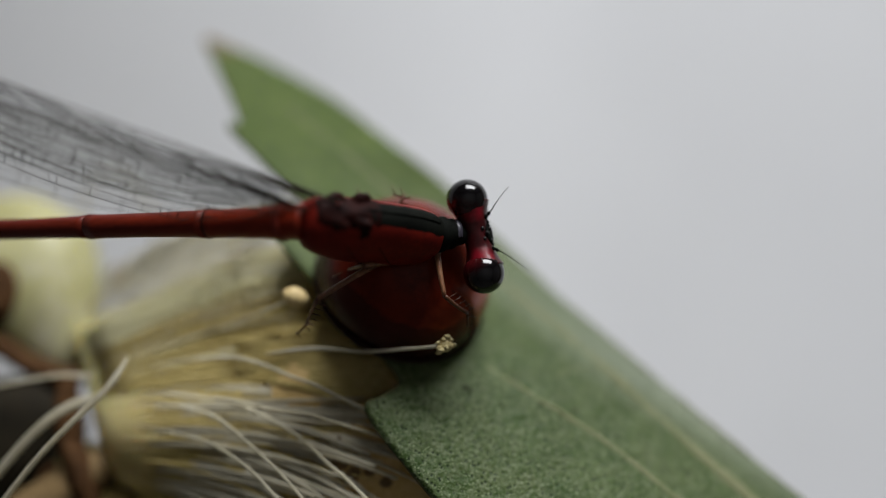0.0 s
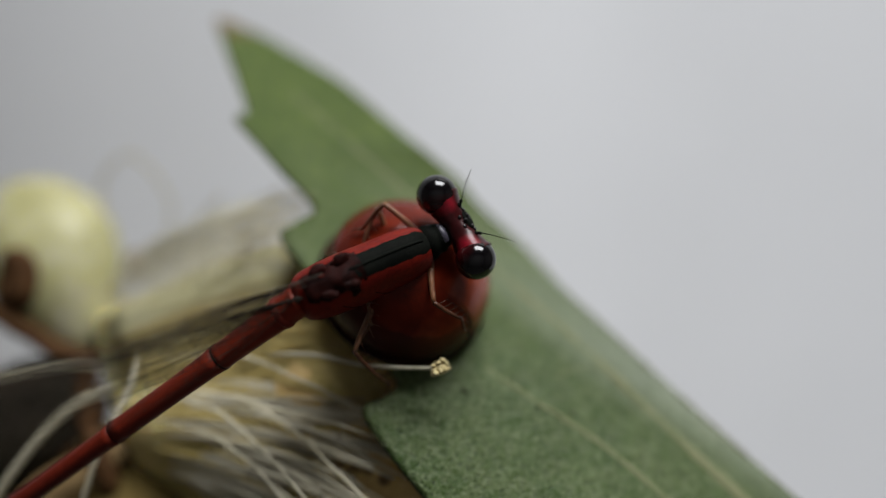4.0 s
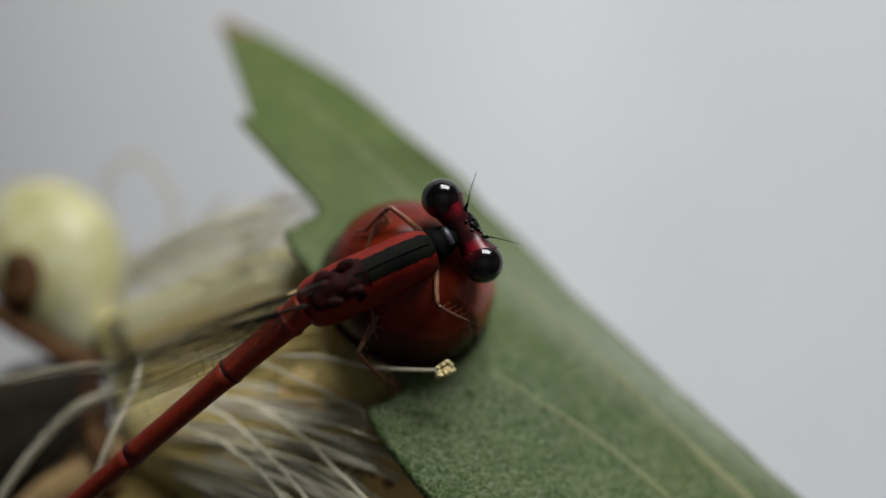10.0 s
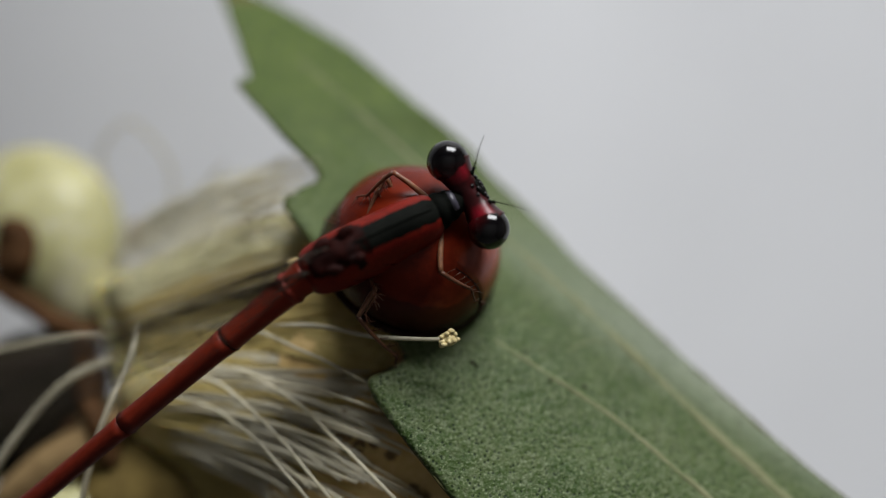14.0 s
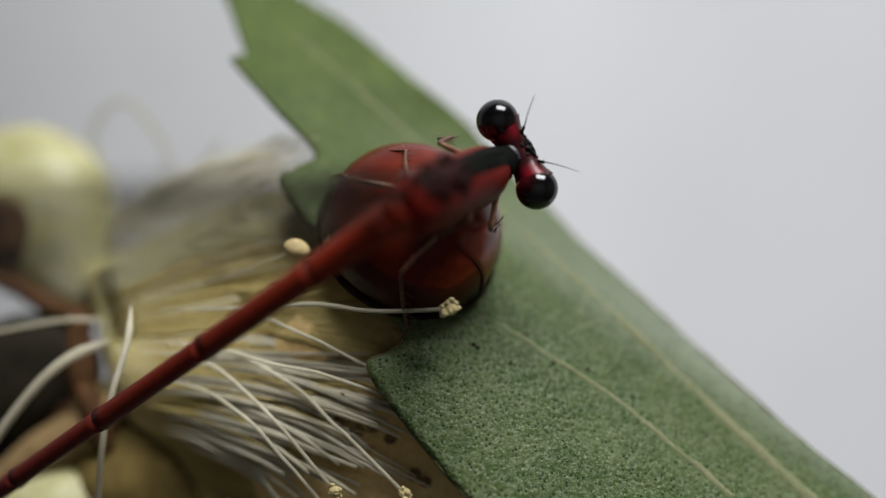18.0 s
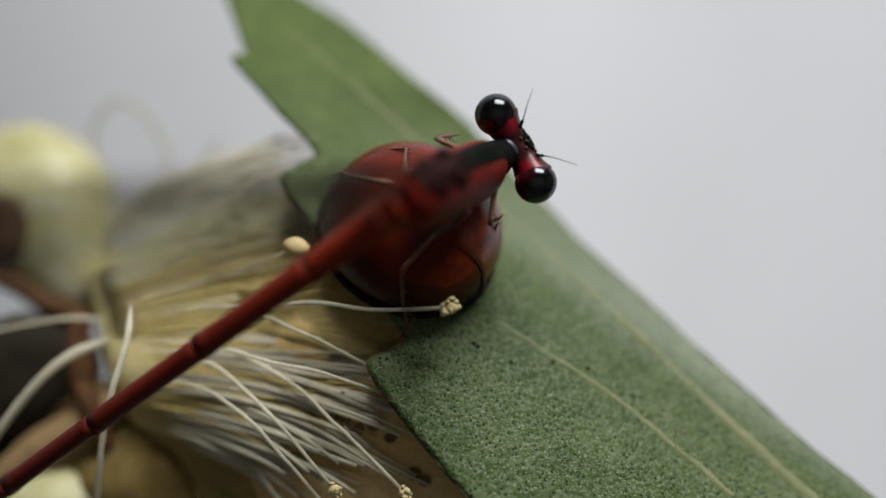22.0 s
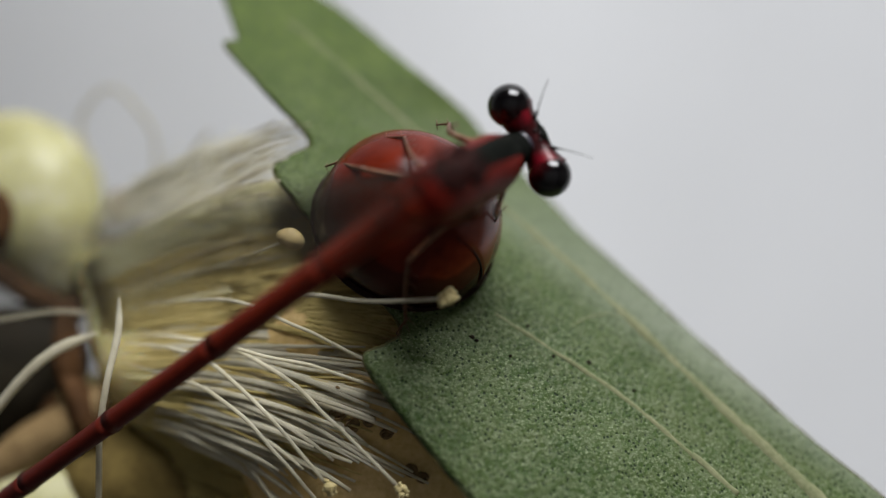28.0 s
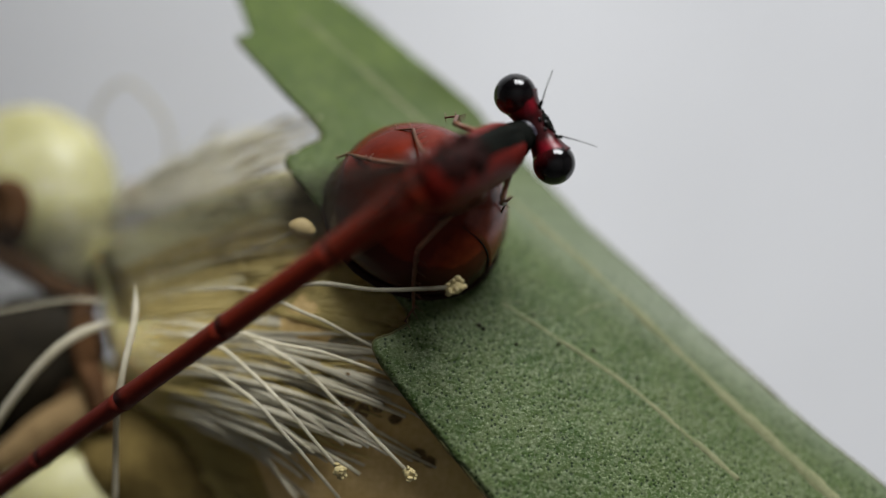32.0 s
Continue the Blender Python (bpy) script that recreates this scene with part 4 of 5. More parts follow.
flower()
bud = tagged(holder("flower_bud"), "pale yellow-green closed bud with brown bruises", "flower bud")
bm = bmesh.new()
top, foot_end = Vector((-19.30, 5.10, -10.50)), Vector((-14.45, -2.55, -8.40))
axis = (foot_end - top).normalized()
wide, deep_axis = axis.cross(Vector((0, 0, 1))).normalized(), Vector((0, 0, 1))
rings = []
for i in range(30):
    s = i / 29
    r = 3.05 * math.sin(math.pi * min(1.0, s * 0.97 + 0.01)) ** 0.6 * (1 - 0.42 * s ** 2.2) + 0.15
    c = top.lerp(foot_end, s) + wide * -0.25 * math.sin(math.pi * s)
    rings.append([c + wide * (r * math.cos(2 * math.pi * k / 36)) + deep_axis * (0.85 * r * math.sin(2 * math.pi * k / 36)) for k in range(36)])
loft(bm, rings)
lumpy(bm, 0.15, 0.5)
part("cap", bm, BUD, bud)
bm = bmesh.new()
tube(bm, curve_points([(-20.80, 0.47, -7.60), (-17.99, -0.76, -7.40), (-15.88, -1.98, -7.20), (-13.82, -2.79, -6.80)], 24), [0.42, 0.42] + [0.4] * 20 + [0.5, 0.6], 10, 0.7)
lumpy(bm, 0.12, 1.5)
part("stalk", bm, BROWN, bud, "dark brown stalk")
for at, size in (((-17.3, 0.7, -7.2), (1.1, 1.35, 0.45)), ((-14.18, -1.70, -8.20), (0.35, 0.8, 0.5))):
    bm = bmesh.new()
    ball(bm, at, size, 10, 16)
    lumpy(bm, 0.5, 0.7)
    part("dry_patch", bm, BROWN, bud, "brown dried patch")
low = flower_bud("flower_bud", (-14.49, -10.89, -5.60), (2.8, 3.0, 1.7), (0, 0, -12), "pale yellow-green bud below the flower")
tan = flower_bud("flower_bud", (-14.49, -7.29, -5.60), (3.4, 0.95, 1.0), (0, 0, 33), "tan dried bud beside the flower", TAN)
cup = flower_bud("dried_flower", (-16.86, -5.38, -7.60), (3.4, 2.7, 1.8), (0, 0, 35), "dark olive dried flower beside the bud", DARK_CUP)
for k in range(5):
    bm = bmesh.new()
    ball(bm, Vector((-16.03, -5.44, -6.60)) + Vector((-2.2 + 0.9 * k, 1.1 - 0.75 * k, 0.2 * math.sin(k * 2.0))), (0.55, 1.7, 0.35), 8, 14, Matrix.Rotation(radians(-60 + 14 * k), 3, "Z"))
    lumpy(bm, 0.2, 0.8)
    part("sepal", bm, BROWN if k > 2 else DARK_CUP, cup)


def stem():
    twig = tagged(holder("twig"), "olive twig that carries flowers and leaf", "twig")
    bm = bmesh.new()
    tube(bm, curve_points([(-12.94, -5.64, -6.50), (-16.49, -7.27, -8.00), (-21.89, -9.82, -9.00), (-26, -14, -14), (-38, -22, -28.2), (-52, -30, -30.6), (-75, -40, -33.0)], 60), [0.7 + 0.5 * k / 59 for k in range(60)], 12)
    lumpy(bm, 0.15, 0.6)
    part("stalk", bm, STEM, twig)
    bm = bmesh.new()
    tube(bm, curve_points([(16.69, -15.35, 0.00), (20, -24, -4), (-5, -26, -16), (-38, -22, -28.2)], 40), 0.5, 10)
    part("leaf_stalk", bm, STEM, twig)


stem()


def loose_stamen(name, ctrl, r, label, tipped):
    """A stamen that swings: its origin is its root."""
    root = Vector(ctrl[0])
    st = tagged(holder(name, root), label, "stamen")
    bm = bmesh.new()
    tube(bm, [p - root for p in curve_points(ctrl, 24)], [r * (1 - 0.3 * k / 23) * min(1.0, 0.25 + 0.2 * k) for k in range(24)], 8, 0.6)
    part("filament", bm, FILAMENT_WHITE, st)
    if tipped:
        bm = bmesh.new()
        anther(bm, Vector(ctrl[-1]) - root, 0.33)
        part("anther", bm, ANTHER, st, "pale yellow crumbly anther")
    return st


POLLEN = loose_stamen("stamen", [(-5.82, -1.83, -1.60), (-4.06, -1.70, -1.00), (-2.37, -1.85, -0.30), (-0.94, -1.80, 0.20), (0.19, -1.73, 0.30)], 0.085, "white stamen with yellow anther lying by the beetle", True)
RIBBON = loose_stamen("stamen", [(-10.52, -1.87, -2.20), (-10.41, -2.95, -1.60), (-10.74, -4.55, -1.20), (-11.15, -6.24, -1.40), (-11.63, -9.19, -2.00)], 0.13, "long white stamen hanging beside the flower cup", False)
loose_stamen("stamen", [(-11.71, -3.14, -3.40), (-12.83, -3.65, -2.80), (-13.89, -4.59, -2.60), (-15.34, -6.36, -2.80), (-16.53, -8.21, -3.20)], 0.20, "curved white stamen over the dark dried flower", False)
loose_stamen("stamen", [(-12.31, -2.53, -4.40), (-13.85, -2.51, -4.20), (-16.69, -3.02, -4.20)], 0.085, "thin pale stamen beside the brown stalk", False)


# ---- the damselfly (x ahead, z up, origin at the neck) ----
def ellipse(x, ry, rz, zc, n=24, square=1.0):
    return [Vector((x, ry * math.cos(a), zc + rz * math.sin(a))) for a in [2 * math.pi * k / n for k in range(n)]]


def skin(stations, n=24, steps=5):
    """A body lofted through (x, half width, half height, centre height)."""
    bm = bmesh.new()
    line = curve_points([(s[0], s[1], s[2]) for s in stations], (len(stations) - 1) * steps + 1)
    mids = curve_points([(s[0], s[3], 0) for s in stations], (len(stations) - 1) * steps + 1)
    loft(bm, [ellipse(p.x, max(p.y, 0.02), max(p.z, 0.02), m.y, n) for p, m in zip(line, mids)])
    return bm


DAMSEL = tagged(new("damselfly"), "small red damselfly with black eyes clinging to the beetle", "damselfly")
DAMSEL.empty_display_size = 0.002
THORAX = [(-5.15, 0.52, 0.50, -0.30), (-4.95, 0.72, 0.78, -0.32), (-4.5, 0.84, 0.98, -0.38), (-3.6, 0.90, 1.18, -0.46), (-2.4, 0.88, 1.22, -0.52), (-1.4, 0.86, 1.08, -0.50), (-0.85, 0.72, 0.80, -0.42), (-0.55, 0.48, 0.50, -0.34)]


THORAX_LINE = curve_points([(s[0], s[1], s[2]) for s in THORAX], 101)
THORAX_MID = curve_points([(s[0], s[3], 0) for s in THORAX], 101)


def thorax_top(x):
    """Station, half width, half height and centre height of the thorax at x."""
    k = min(range(101), key=lambda i: abs(THORAX_LINE[i].x - x))
    p = THORAX_LINE[k]
    return p.x, p.y, p.z, THORAX_MID[k].y


def damselfly_body():
    part("thorax", skin(THORAX, 28), RED, DAMSEL, "dark red thorax")
    # black shoulder band on the back
    bm = bmesh.new()
    rows = []
    for i in range(22):
        x = -0.66 - 2.85 * i / 21
        _, ry, rz, zc = thorax_top(x)
        w = 0.47 * min(1.0, 0.75 + i / 8) * (1 if i < 19 else 1 - 0.08 * (i - 18))
        row = []
        for j in range(9):
            y = w * (j / 4 - 1)
            row.append(bm.verts.new((x, y, zc + rz * math.sqrt(max(0, 1 - (y / ry) ** 2)) + 0.03 - 0.05 * abs(j / 4 - 1) ** 4)))
        rows.append(row)
    for a, b in zip(rows, rows[1:]):
        for j in range(8):
            bm.faces.new((a[j], a[j + 1], b[j + 1], b[j]))
    part("dorsal_band", bm, BLACK, DAMSEL, "black band along the back")
    # ridge along the middle of the band
    bm = bmesh.new()
    tube(bm, [Vector((-0.9 - 2.6 * i / 15, 0, thorax_top(-0.9 - 2.6 * i / 15)[3] + thorax_top(-0.9 - 2.6 * i / 15)[2] + 0.03)) for i in range(16)], 0.05, 6)
    part("dorsal_ridge", bm, BLACK, DAMSEL)
    # dark plates between the wings
    bm = bmesh.new()
    rows = []
    for i in range(16):
        x = -3.05 - 1.9 * i / 15
        _, ry, rz, zc = thorax_top(x)
        w = min(0.97, ry * 0.95) * (0.75 + 0.25 * math.sin(math.pi * min(1, i / 8)))
        row = []
        for j in range(13):
            y = w * (j / 6 - 1)
            bump = 0.10 * noise.noise(Vector((x * 2.6, y * 2.6, 3.0))) + 0.05 * noise.noise(Vector((x * 6, y * 6, 7.0)))
            row.append(bm.verts.new((x, y, zc + rz * math.sqrt(max(0, 1 - (y / ry) ** 2)) + 0.06 + bump - 0.14 * abs(j / 6 - 1) ** 4)))
        rows.append(row)
    for a, b in zip(rows, rows[1:]):
        for j in range(12):
            bm.faces.new((a[j], a[j + 1], b[j + 1], b[j]))
    part("wing_base_plate", bm, MOTTLED, DAMSEL, "dark mottled plate between the wings")
    for x, y, r in ((-3.6, 0.42, 0.19), (-3.6, -0.42, 0.19), (-4.3, 0.42, 0.18), (-4.3, -0.42, 0.18)):
        _, ry, rz, zc = thorax_top(x)
        bm = bmesh.new()
        ball(bm, (x, y, zc + rz * math.sqrt(max(0.05, 1 - (y / ry) ** 2)) + 0.04), (r * 1.7, r, r * 0.9), 10, 16)
        lumpy(bm, 0.09, 4.0)
        part("wing_hinge", bm, MOTTLED, DAMSEL, "dark brown wing hinge")
    # slanting seams on the flanks
    for sgn in (1, -1):
        for x0, x1 in ((-1.5, -2.9), (-2.6, -4.0)):
            pts = []
            for i in range(12):
                s = i / 11
                x = x0 + (x1 - x0) * (1 - s)
                _, ry, rz, zc = thorax_top(x)
                a = radians(25 - 80 * s)
                pts.append(Vector((x, sgn * ry * math.cos(a) * 1.0, zc + rz * math.sin(a) * 1.0)))
            bm = bmesh.new()
            tube(bm, pts, 0.014, 6)
            part("flank_seam", bm, MOTTLED, DAMSEL)
    part("prothorax", skin([(-0.95, 0.46, 0.50, -0.36), (-0.6, 0.60, 0.58, -0.24), (-0.35, 0.50, 0.50, -0.16), (-0.2, 0.50, 0.48, -0.12), (0.05, 0.38, 0.36, -0.08), (0.3, 0.30, 0.28, -0.05)], 20), BLACK, DAMSEL)
    bm = bmesh.new()
    loft(bm, [[Vector((x, r * math.cos(a), -0.12 + r * math.sin(a))) for a in [radians(48 + 4.2 * k) for k in range(21)]] + [Vector((x, r * 0.92 * math.cos(a), -0.12 + r * 0.92 * math.sin(a))) for a in [radians(132 - 4.2 * k) for k in range(21)]] for x, r in ((-0.26, 0.46), (-0.16, 0.51), (-0.04, 0.47))])
    part("collar", bm, COLLAR, DAMSEL, "blue-grey collar behind the head")


def damselfly_head():
    """Origin midway between the eyes; a dumbbell that flares into them."""
    bm = bmesh.new()
    rings = []
    for i in range(33):
        y = -1.06 + 2.12 * i / 32
        k = abs(y) / 1.06
        rx, rz = 0.40 + 0.25 * k ** 2.0, 0.37 + 0.28 * k ** 1.7
        rings.append([Vector((0.03 + rx * math.cos(a), y, -0.06 + rz * math.sin(a))) for a in [2 * math.pi * q / 24 for q in range(24)]])
    loft(bm, rings)
    lumpy(bm, 0.03, 3.0)
    head = part("head", bm, HEAD_RED, DAMSEL, "dark red head bar between the eyes")
    for sgn in (1, -1):
        bm = bmesh.new()
        ball(bm, (-0.02, sgn * 1.22, 0.0), (0.66, 0.65, 0.66), 24, 40)
        part("eye", bm, EYE, head, "large round glossy black eye, wine red inside")
        # jointed antenna
        bm = bmesh.new()
        ball(bm, (0.42, sgn * 0.53, 0.18), (0.085, 0.08, 0.08), 7, 10)
        ball(bm, (0.53, sgn * 0.60, 0.23), (0.075, 0.06, 0.055), 7, 10, Matrix.Rotation(radians(sgn * 45), 3, "Z"))
        line = curve_points([(0.46, sgn * 0.54, 0.2), (0.62, sgn * 0.67, 0.27), (0.92, sgn * 0.97, 0.33), (1.33, sgn * (1.30 if sgn > 0 else 1.42), 0.32)], 18)
        tube(bm, line, [0.04, 0.042, 0.044, 0.034, 0.024] + [0.019 - 0.0010 * k for k in range(13)], 6)
        part("antenna", bm, BLACK, head, "thin black antenna")
    for x, y in ((0.34, 0.0), (0.22, 0.17), (0.22, -0.17)):
        bm = bmesh.new()
        ball(bm, (x, y, 0.27), (0.07, 0.07, 0.06), 6, 10)
        part("ocellus", bm, BEAD, head)
    # knobbly black front edge
    for k in range(9):
        y = -0.48 + 0.12 * k
        bm = bmesh.new()
        ball(bm, (0.40 + 0.05 * math.cos(y * 3.0) + 0.02 * (k % 2), y, 0.06 + 0.05 * ((k * 7) % 3 - 1)), (0.075, 0.085, 0.09), 7, 10)
        part("face_knob", bm, BEAD, head)
    bm = bmesh.new()
    ball(bm, (0.34, 0, -0.05), (0.22, 0.46, 0.30), 10, 18)
    lumpy(bm, 0.05, 4.0)
    part("face", bm, BLACK, head, "black shiny face")
    bm = bmesh.new()
    ball(bm, (0.28, 0, -0.36), (0.24, 0.34, 0.22), 8, 14)
    part("mouthpart", bm, LEG, head)
    return head


SEGMENTS = [0.75, 2.5, 4.4, 4.7, 4.3, 3.6, 2.6, 1.2, 0.9, 0.6]


def damselfly_abdomen():
    """Origin at its base, running along +x; sags a little."""
    x, first = 0.0, None
    for i, length in enumerate(SEGMENTS):
        def sag(q):
            return 0.0016 * q * (10 - q) * 1.0 if q < 10 else -0.0022 * (q - 10) ** 2
        r0 = (0.55, 0.50, 0.42, 0.36, 0.34, 0.34, 0.35, 0.40, 0.42, 0.36)[i]
        r1 = (0.51, 0.43, 0.38, 0.35, 0.34, 0.35, 0.40, 0.42, 0.38, 0.25)[i]
        bm = bmesh.new()
        rings = []
        for k in range(13):
            s = k / 12
            r = r0 + (r1 - r0) * s - 0.02 * math.sin(math.pi * s) + (0.03 if k in (0, 12) else 0.0)
            q = x + length * s
            rings.append([Vector((q, r * math.cos(a), sag(q) + r * 1.05 * math.sin(a))) for a in [2 * math.pi * m / 20 for m in range(20)]])
        loft(bm, rings)
        seg = part("abdomen" if first is None else "segment", bm, ABDOMEN_RED, DAMSEL if first is None else first, "red ringed abdomen" if first is None else "")
        first = first or seg
        x += length
        if i == 0:
            bm = bmesh.new()
            loft(bm, [[Vector((x + d, f * math.cos(a), sag(x) + f * 1.05 * math.sin(a))) for a in [2 * math.pi * m / 20 for m in range(20)]] for d, f in ((-0.16, 0.53), (-0.08, 0.555), (0.02, 0.55), (0.06, 0.52))])
            part("ring", bm, PALE_JOINT, first, "pale pinkish joint ring")
        if i > 0 and i < 8:
            bm = bmesh.new()
            rr = r1 + 0.012
            rings = [[Vector((x + d, rr * f * math.cos(a), sag(x) + rr * f * 1.05 * math.sin(a))) for a in [2 * math.pi * m / 20 for m in range(20)]] for d, f in ((-0.08, 0.99), (-0.05, 1.035), (0.00, 1.035), (0.03, 0.99))]
            loft(bm, rings)
            part("ring", bm, BLACK, first, "thin black joint ring")
    return first


def damselfly_wing(length, width):
    """Origin at its root, running along +x, the rear edge towards -y."""
    def front(s):
        return 0.10 + 0.10 * math.sin(math.pi * s) + 0.1 * s - 0.30 * max(0, s - 0.9) ** 1.0 * 2
    def rear(s):
        k = max(0.0, (s - 0.05) / 0.95)
        return -0.07 - width * (math.sin(math.pi * min(1, k ** 0.85)) ** 0.85) * (1 if k > 0 else 0)
    n = 60
    edge_f = [Vector((length * i / n, front(i / n), 0)) for i in range(n + 1)]
    edge_r = [Vector((length * i / n, rear(i / n), 0)) for i in range(n + 1)]
    verts, faces = [], []
    rails = (0.0, 0.08, 0.17, 0.33, 0.50, 0.68, 0.85, 1.0)
    for q, k in enumerate(rails):
        start = (0, 0, 3, 3, 3, 4, 5, 2)[q]
        line = [edge_f[i].lerp(edge_r[i], k) + Vector((0, 0, 0.05 * math.sin(k * 9 + i * 0.2))) for i in range(start, n + 1 - (q > 0))]
        v, f = tube_data(line, [(0.018 if q < 3 else 0.010) * (1 + 0.8 * max(0.0, 1 - (start + j) / (0.3 * n))) for j in range(len(line))], 5)
        faces += [tuple(a + len(verts) for a in face) for face in f]
        verts += v
    for i in range(5, n):
        for q in range(len(rails) - 1):
            if random.random() < 0.34 and edge_f[i].y - edge_r[i].y > 0.35:
                a = edge_f[i].lerp(edge_r[i], rails[q])
                b = edge_f[i].lerp(edge_r[i], rails[q + 1]) + Vector((rnd(-0.08, 0.08), 0, 0))
                v, f = tube_data([a, b], rnd(0.007, 0.013), 4)
                faces += [tuple(c + len(verts) for c in face) for face in f]
                verts += v
    wing = raw("wing", verts, faces, VEIN_DARK, DAMSEL, "clear folded wing with dark veins")
    mv, mf = [], []
    for a, b in zip(edge_f, edge_r):
        mv += [a, b]
    for i in range(n):
        mf.append((2 * i, 2 * i + 1, 2 * i + 3, 2 * i + 2))
    raw("membrane", mv, mf, MEMBRANE, wing, "clear wing membrane")
    bm = bmesh.new()
    box(bm, (length * 0.86, front(0.87) - 0.32, -0.02), (length * 0.905, front(0.87) - 0.02, 0.02))
    part("wing_spot", bm, MOTTLED, wing, "dark spot near the wing tip", smooth=False)
    return wing


# leg: side (+1 left), hip, thigh, shin, foot lengths, dark lower leg
LEGS = [(1, (-0.6, 0.36, -0.5), 1.6, 1.15, 0.5), (-1, (-0.6, -0.36, -0.5), 1.6, 1.15, 0.5),
        (1, (-1.5, 0.40, -1.45), 1.7, 1.75, 0.7), (-1, (-1.5, -0.40, -1.45), 1.7, 1.75, 0.7),
        (1, (-2.4, 0.55, -1.45), 2.3, 2.1, 0.6), (-1, (-2.3, -0.55, -1.45), 2.3, 2.1, 0.6)]


def limb(name, length, r0, r1, material, spines=0, label=""):
    """A leg piece along +x from its joint."""
    bm = bmesh.new()
    tube(bm, [Vector((length * k / 8, 0, 0.03 * length * math.sin(math.pi * k / 8))) for k in range(9)], [r0 + (r1 - r0) * k / 8 for k in range(9)], 8)
    piece = part(name, bm, material, DAMSEL, label)
    for k in range(spines):
        x = length * (0.15 + 0.8 * k / max(1, spines - 1))
        for sgn in (1, -1):
            bm = bmesh.new()
            tube(bm, [Vector((x, 0, 0)), Vector((x + 0.10, sgn * 0.12, -0.16)), Vector((x + 0.18, sgn * 0.17, -0.26))], [0.018, 0.013, 0.006], 4)
            part("spine", bm, material, piece)
    return piece


damselfly_body()
HEAD = damselfly_head()
ABDOMEN = damselfly_abdomen()
WINGS = [damselfly_wing(length, width) for length, width in ((17.5, 1.8), (17.5, 1.8), (16.8, 1.95), (16.8, 1.95))]
LEG_PIECES = []
for side, hip, thigh, shin, foot in LEGS:
    LEG_PIECES.append((limb("thigh", thigh, 0.11, 0.075, LEG, 0, "amber translucent thigh"), limb("shin", shin, 0.075, 0.05, LEG_DARK, 5, "dark spiny shin"), limb("foot", foot, 0.04, 0.026, LEG_DARK, 2)))


# ---- what moves ----
BODY_ROWS = [
    (0, pose(0.000647, 0.001907, 0.801000, -22.00, 24.65, -1.89)),
    (0.4, pose(0.001176, 0.002318, 0.801000, -17.00, 25.59, 6.77)),
    (0.8, pose(0.000865, 0.002284, 0.801000, -17.00, 29.93, 10.30)),
    (1, pose(0.000805, 0.002277, 0.801000, -15.00, 30.80, 11.65)),
    (1.5, pose(0.000915, 0.002375, 0.801000, -15.00, 30.48, 11.62)),
    (1.7, pose(0.001171, 0.002496, 0.801000, -17.00, 28.60, 10.87)),
    (1.8, pose(0.001442, 0.002579, 0.801200, -20.00, 28.13, 8.64)),
    (1.9, pose(0.001889, 0.002388, 0.801400, -29.00, 34.63, 0.64)),
    (2, pose(0.002310, 0.001912, 0.801400, -42.00, 34.48, -13.47)),
    (2.4, pose(0.002352, 0.001981, 0.801400, -42.00, 34.98, -15.55)),
    (2.5, pose(0.001044, 0.001783, 0.800600, -9.00, 8.41, 10.40)),
    (2.6, pose(0.001092, 0.002225, 0.800800, -10.00, 8.12, 10.53)),
    (3.2, pose(0.001165, 0.002450, 0.800800, -10.00, 7.89, 11.56)),
    (3.3, pose(-0.000238, 0.001796, 0.800600, -10.00, 36.82, 20.62)),
    (3.5, pose(0.000316, 0.002177, 0.800800, -10.00, 18.56, 24.22)),
    (5.5, pose(0.000382, 0.002273, 0.800800, -10.00, 14.51, 25.14)),
    (6, pose(0.000368, 0.002251, 0.800800, -10.00, 15.38, 25.45)),
    (7, pose(0.000366, 0.002224, 0.800800, -10.00, 14.25, 25.37)),
    (9, pose(0.000384, 0.002176, 0.800800, -10.00, 13.51, 25.75)),
    (12, pose(0.000397, 0.002188, 0.800800, -10.00, 11.85, 26.09)),
    (13, pose(0.000430, 0.002190, 0.800800, -10.00, 9.64, 25.90)),
    (14.5, pose(0.000415, 0.002212, 0.800800, -10.00, 8.68, 26.17)),
    (16.5, pose(0.003029, 0.002621, 0.800150, -19.00, 46.25, 24.79)),
    (17, pose(0.002146, 0.002786, 0.800050, -17.00, 48.04, 27.73)),
    (18, pose(0.002123, 0.002959, 0.800050, -17.00, 48.04, 28.31)),
    (20, pose(0.002059, 0.003031, 0.800050, -17.00, 47.93, 28.70)),
    (23, pose(0.002022, 0.003120, 0.800050, -17.00, 47.85, 29.53)),
    (24, pose(0.002031, 0.003115, 0.800050, -17.00, 47.98, 29.57)),
    (24.5, pose(0.002239, 0.003023, 0.800050, -15.00, 47.51, 29.21)),
    (25, pose(0.002448, 0.002861, 0.800050, -13.00, 46.95, 29.05)),
    (27.5, pose(0.002483, 0.002945, 0.800050, -13.00, 47.24, 29.90)),
    (30, pose(0.002456, 0.002903, 0.800050, -13.00, 47.81, 30.56)),
    (31, pose(0.002477, 0.003014, 0.800050, -13.00, 45.92, 30.31)),
    (32, pose(0.002409, 0.003083, 0.800050, -13.00, 46.00, 30.75)),
]
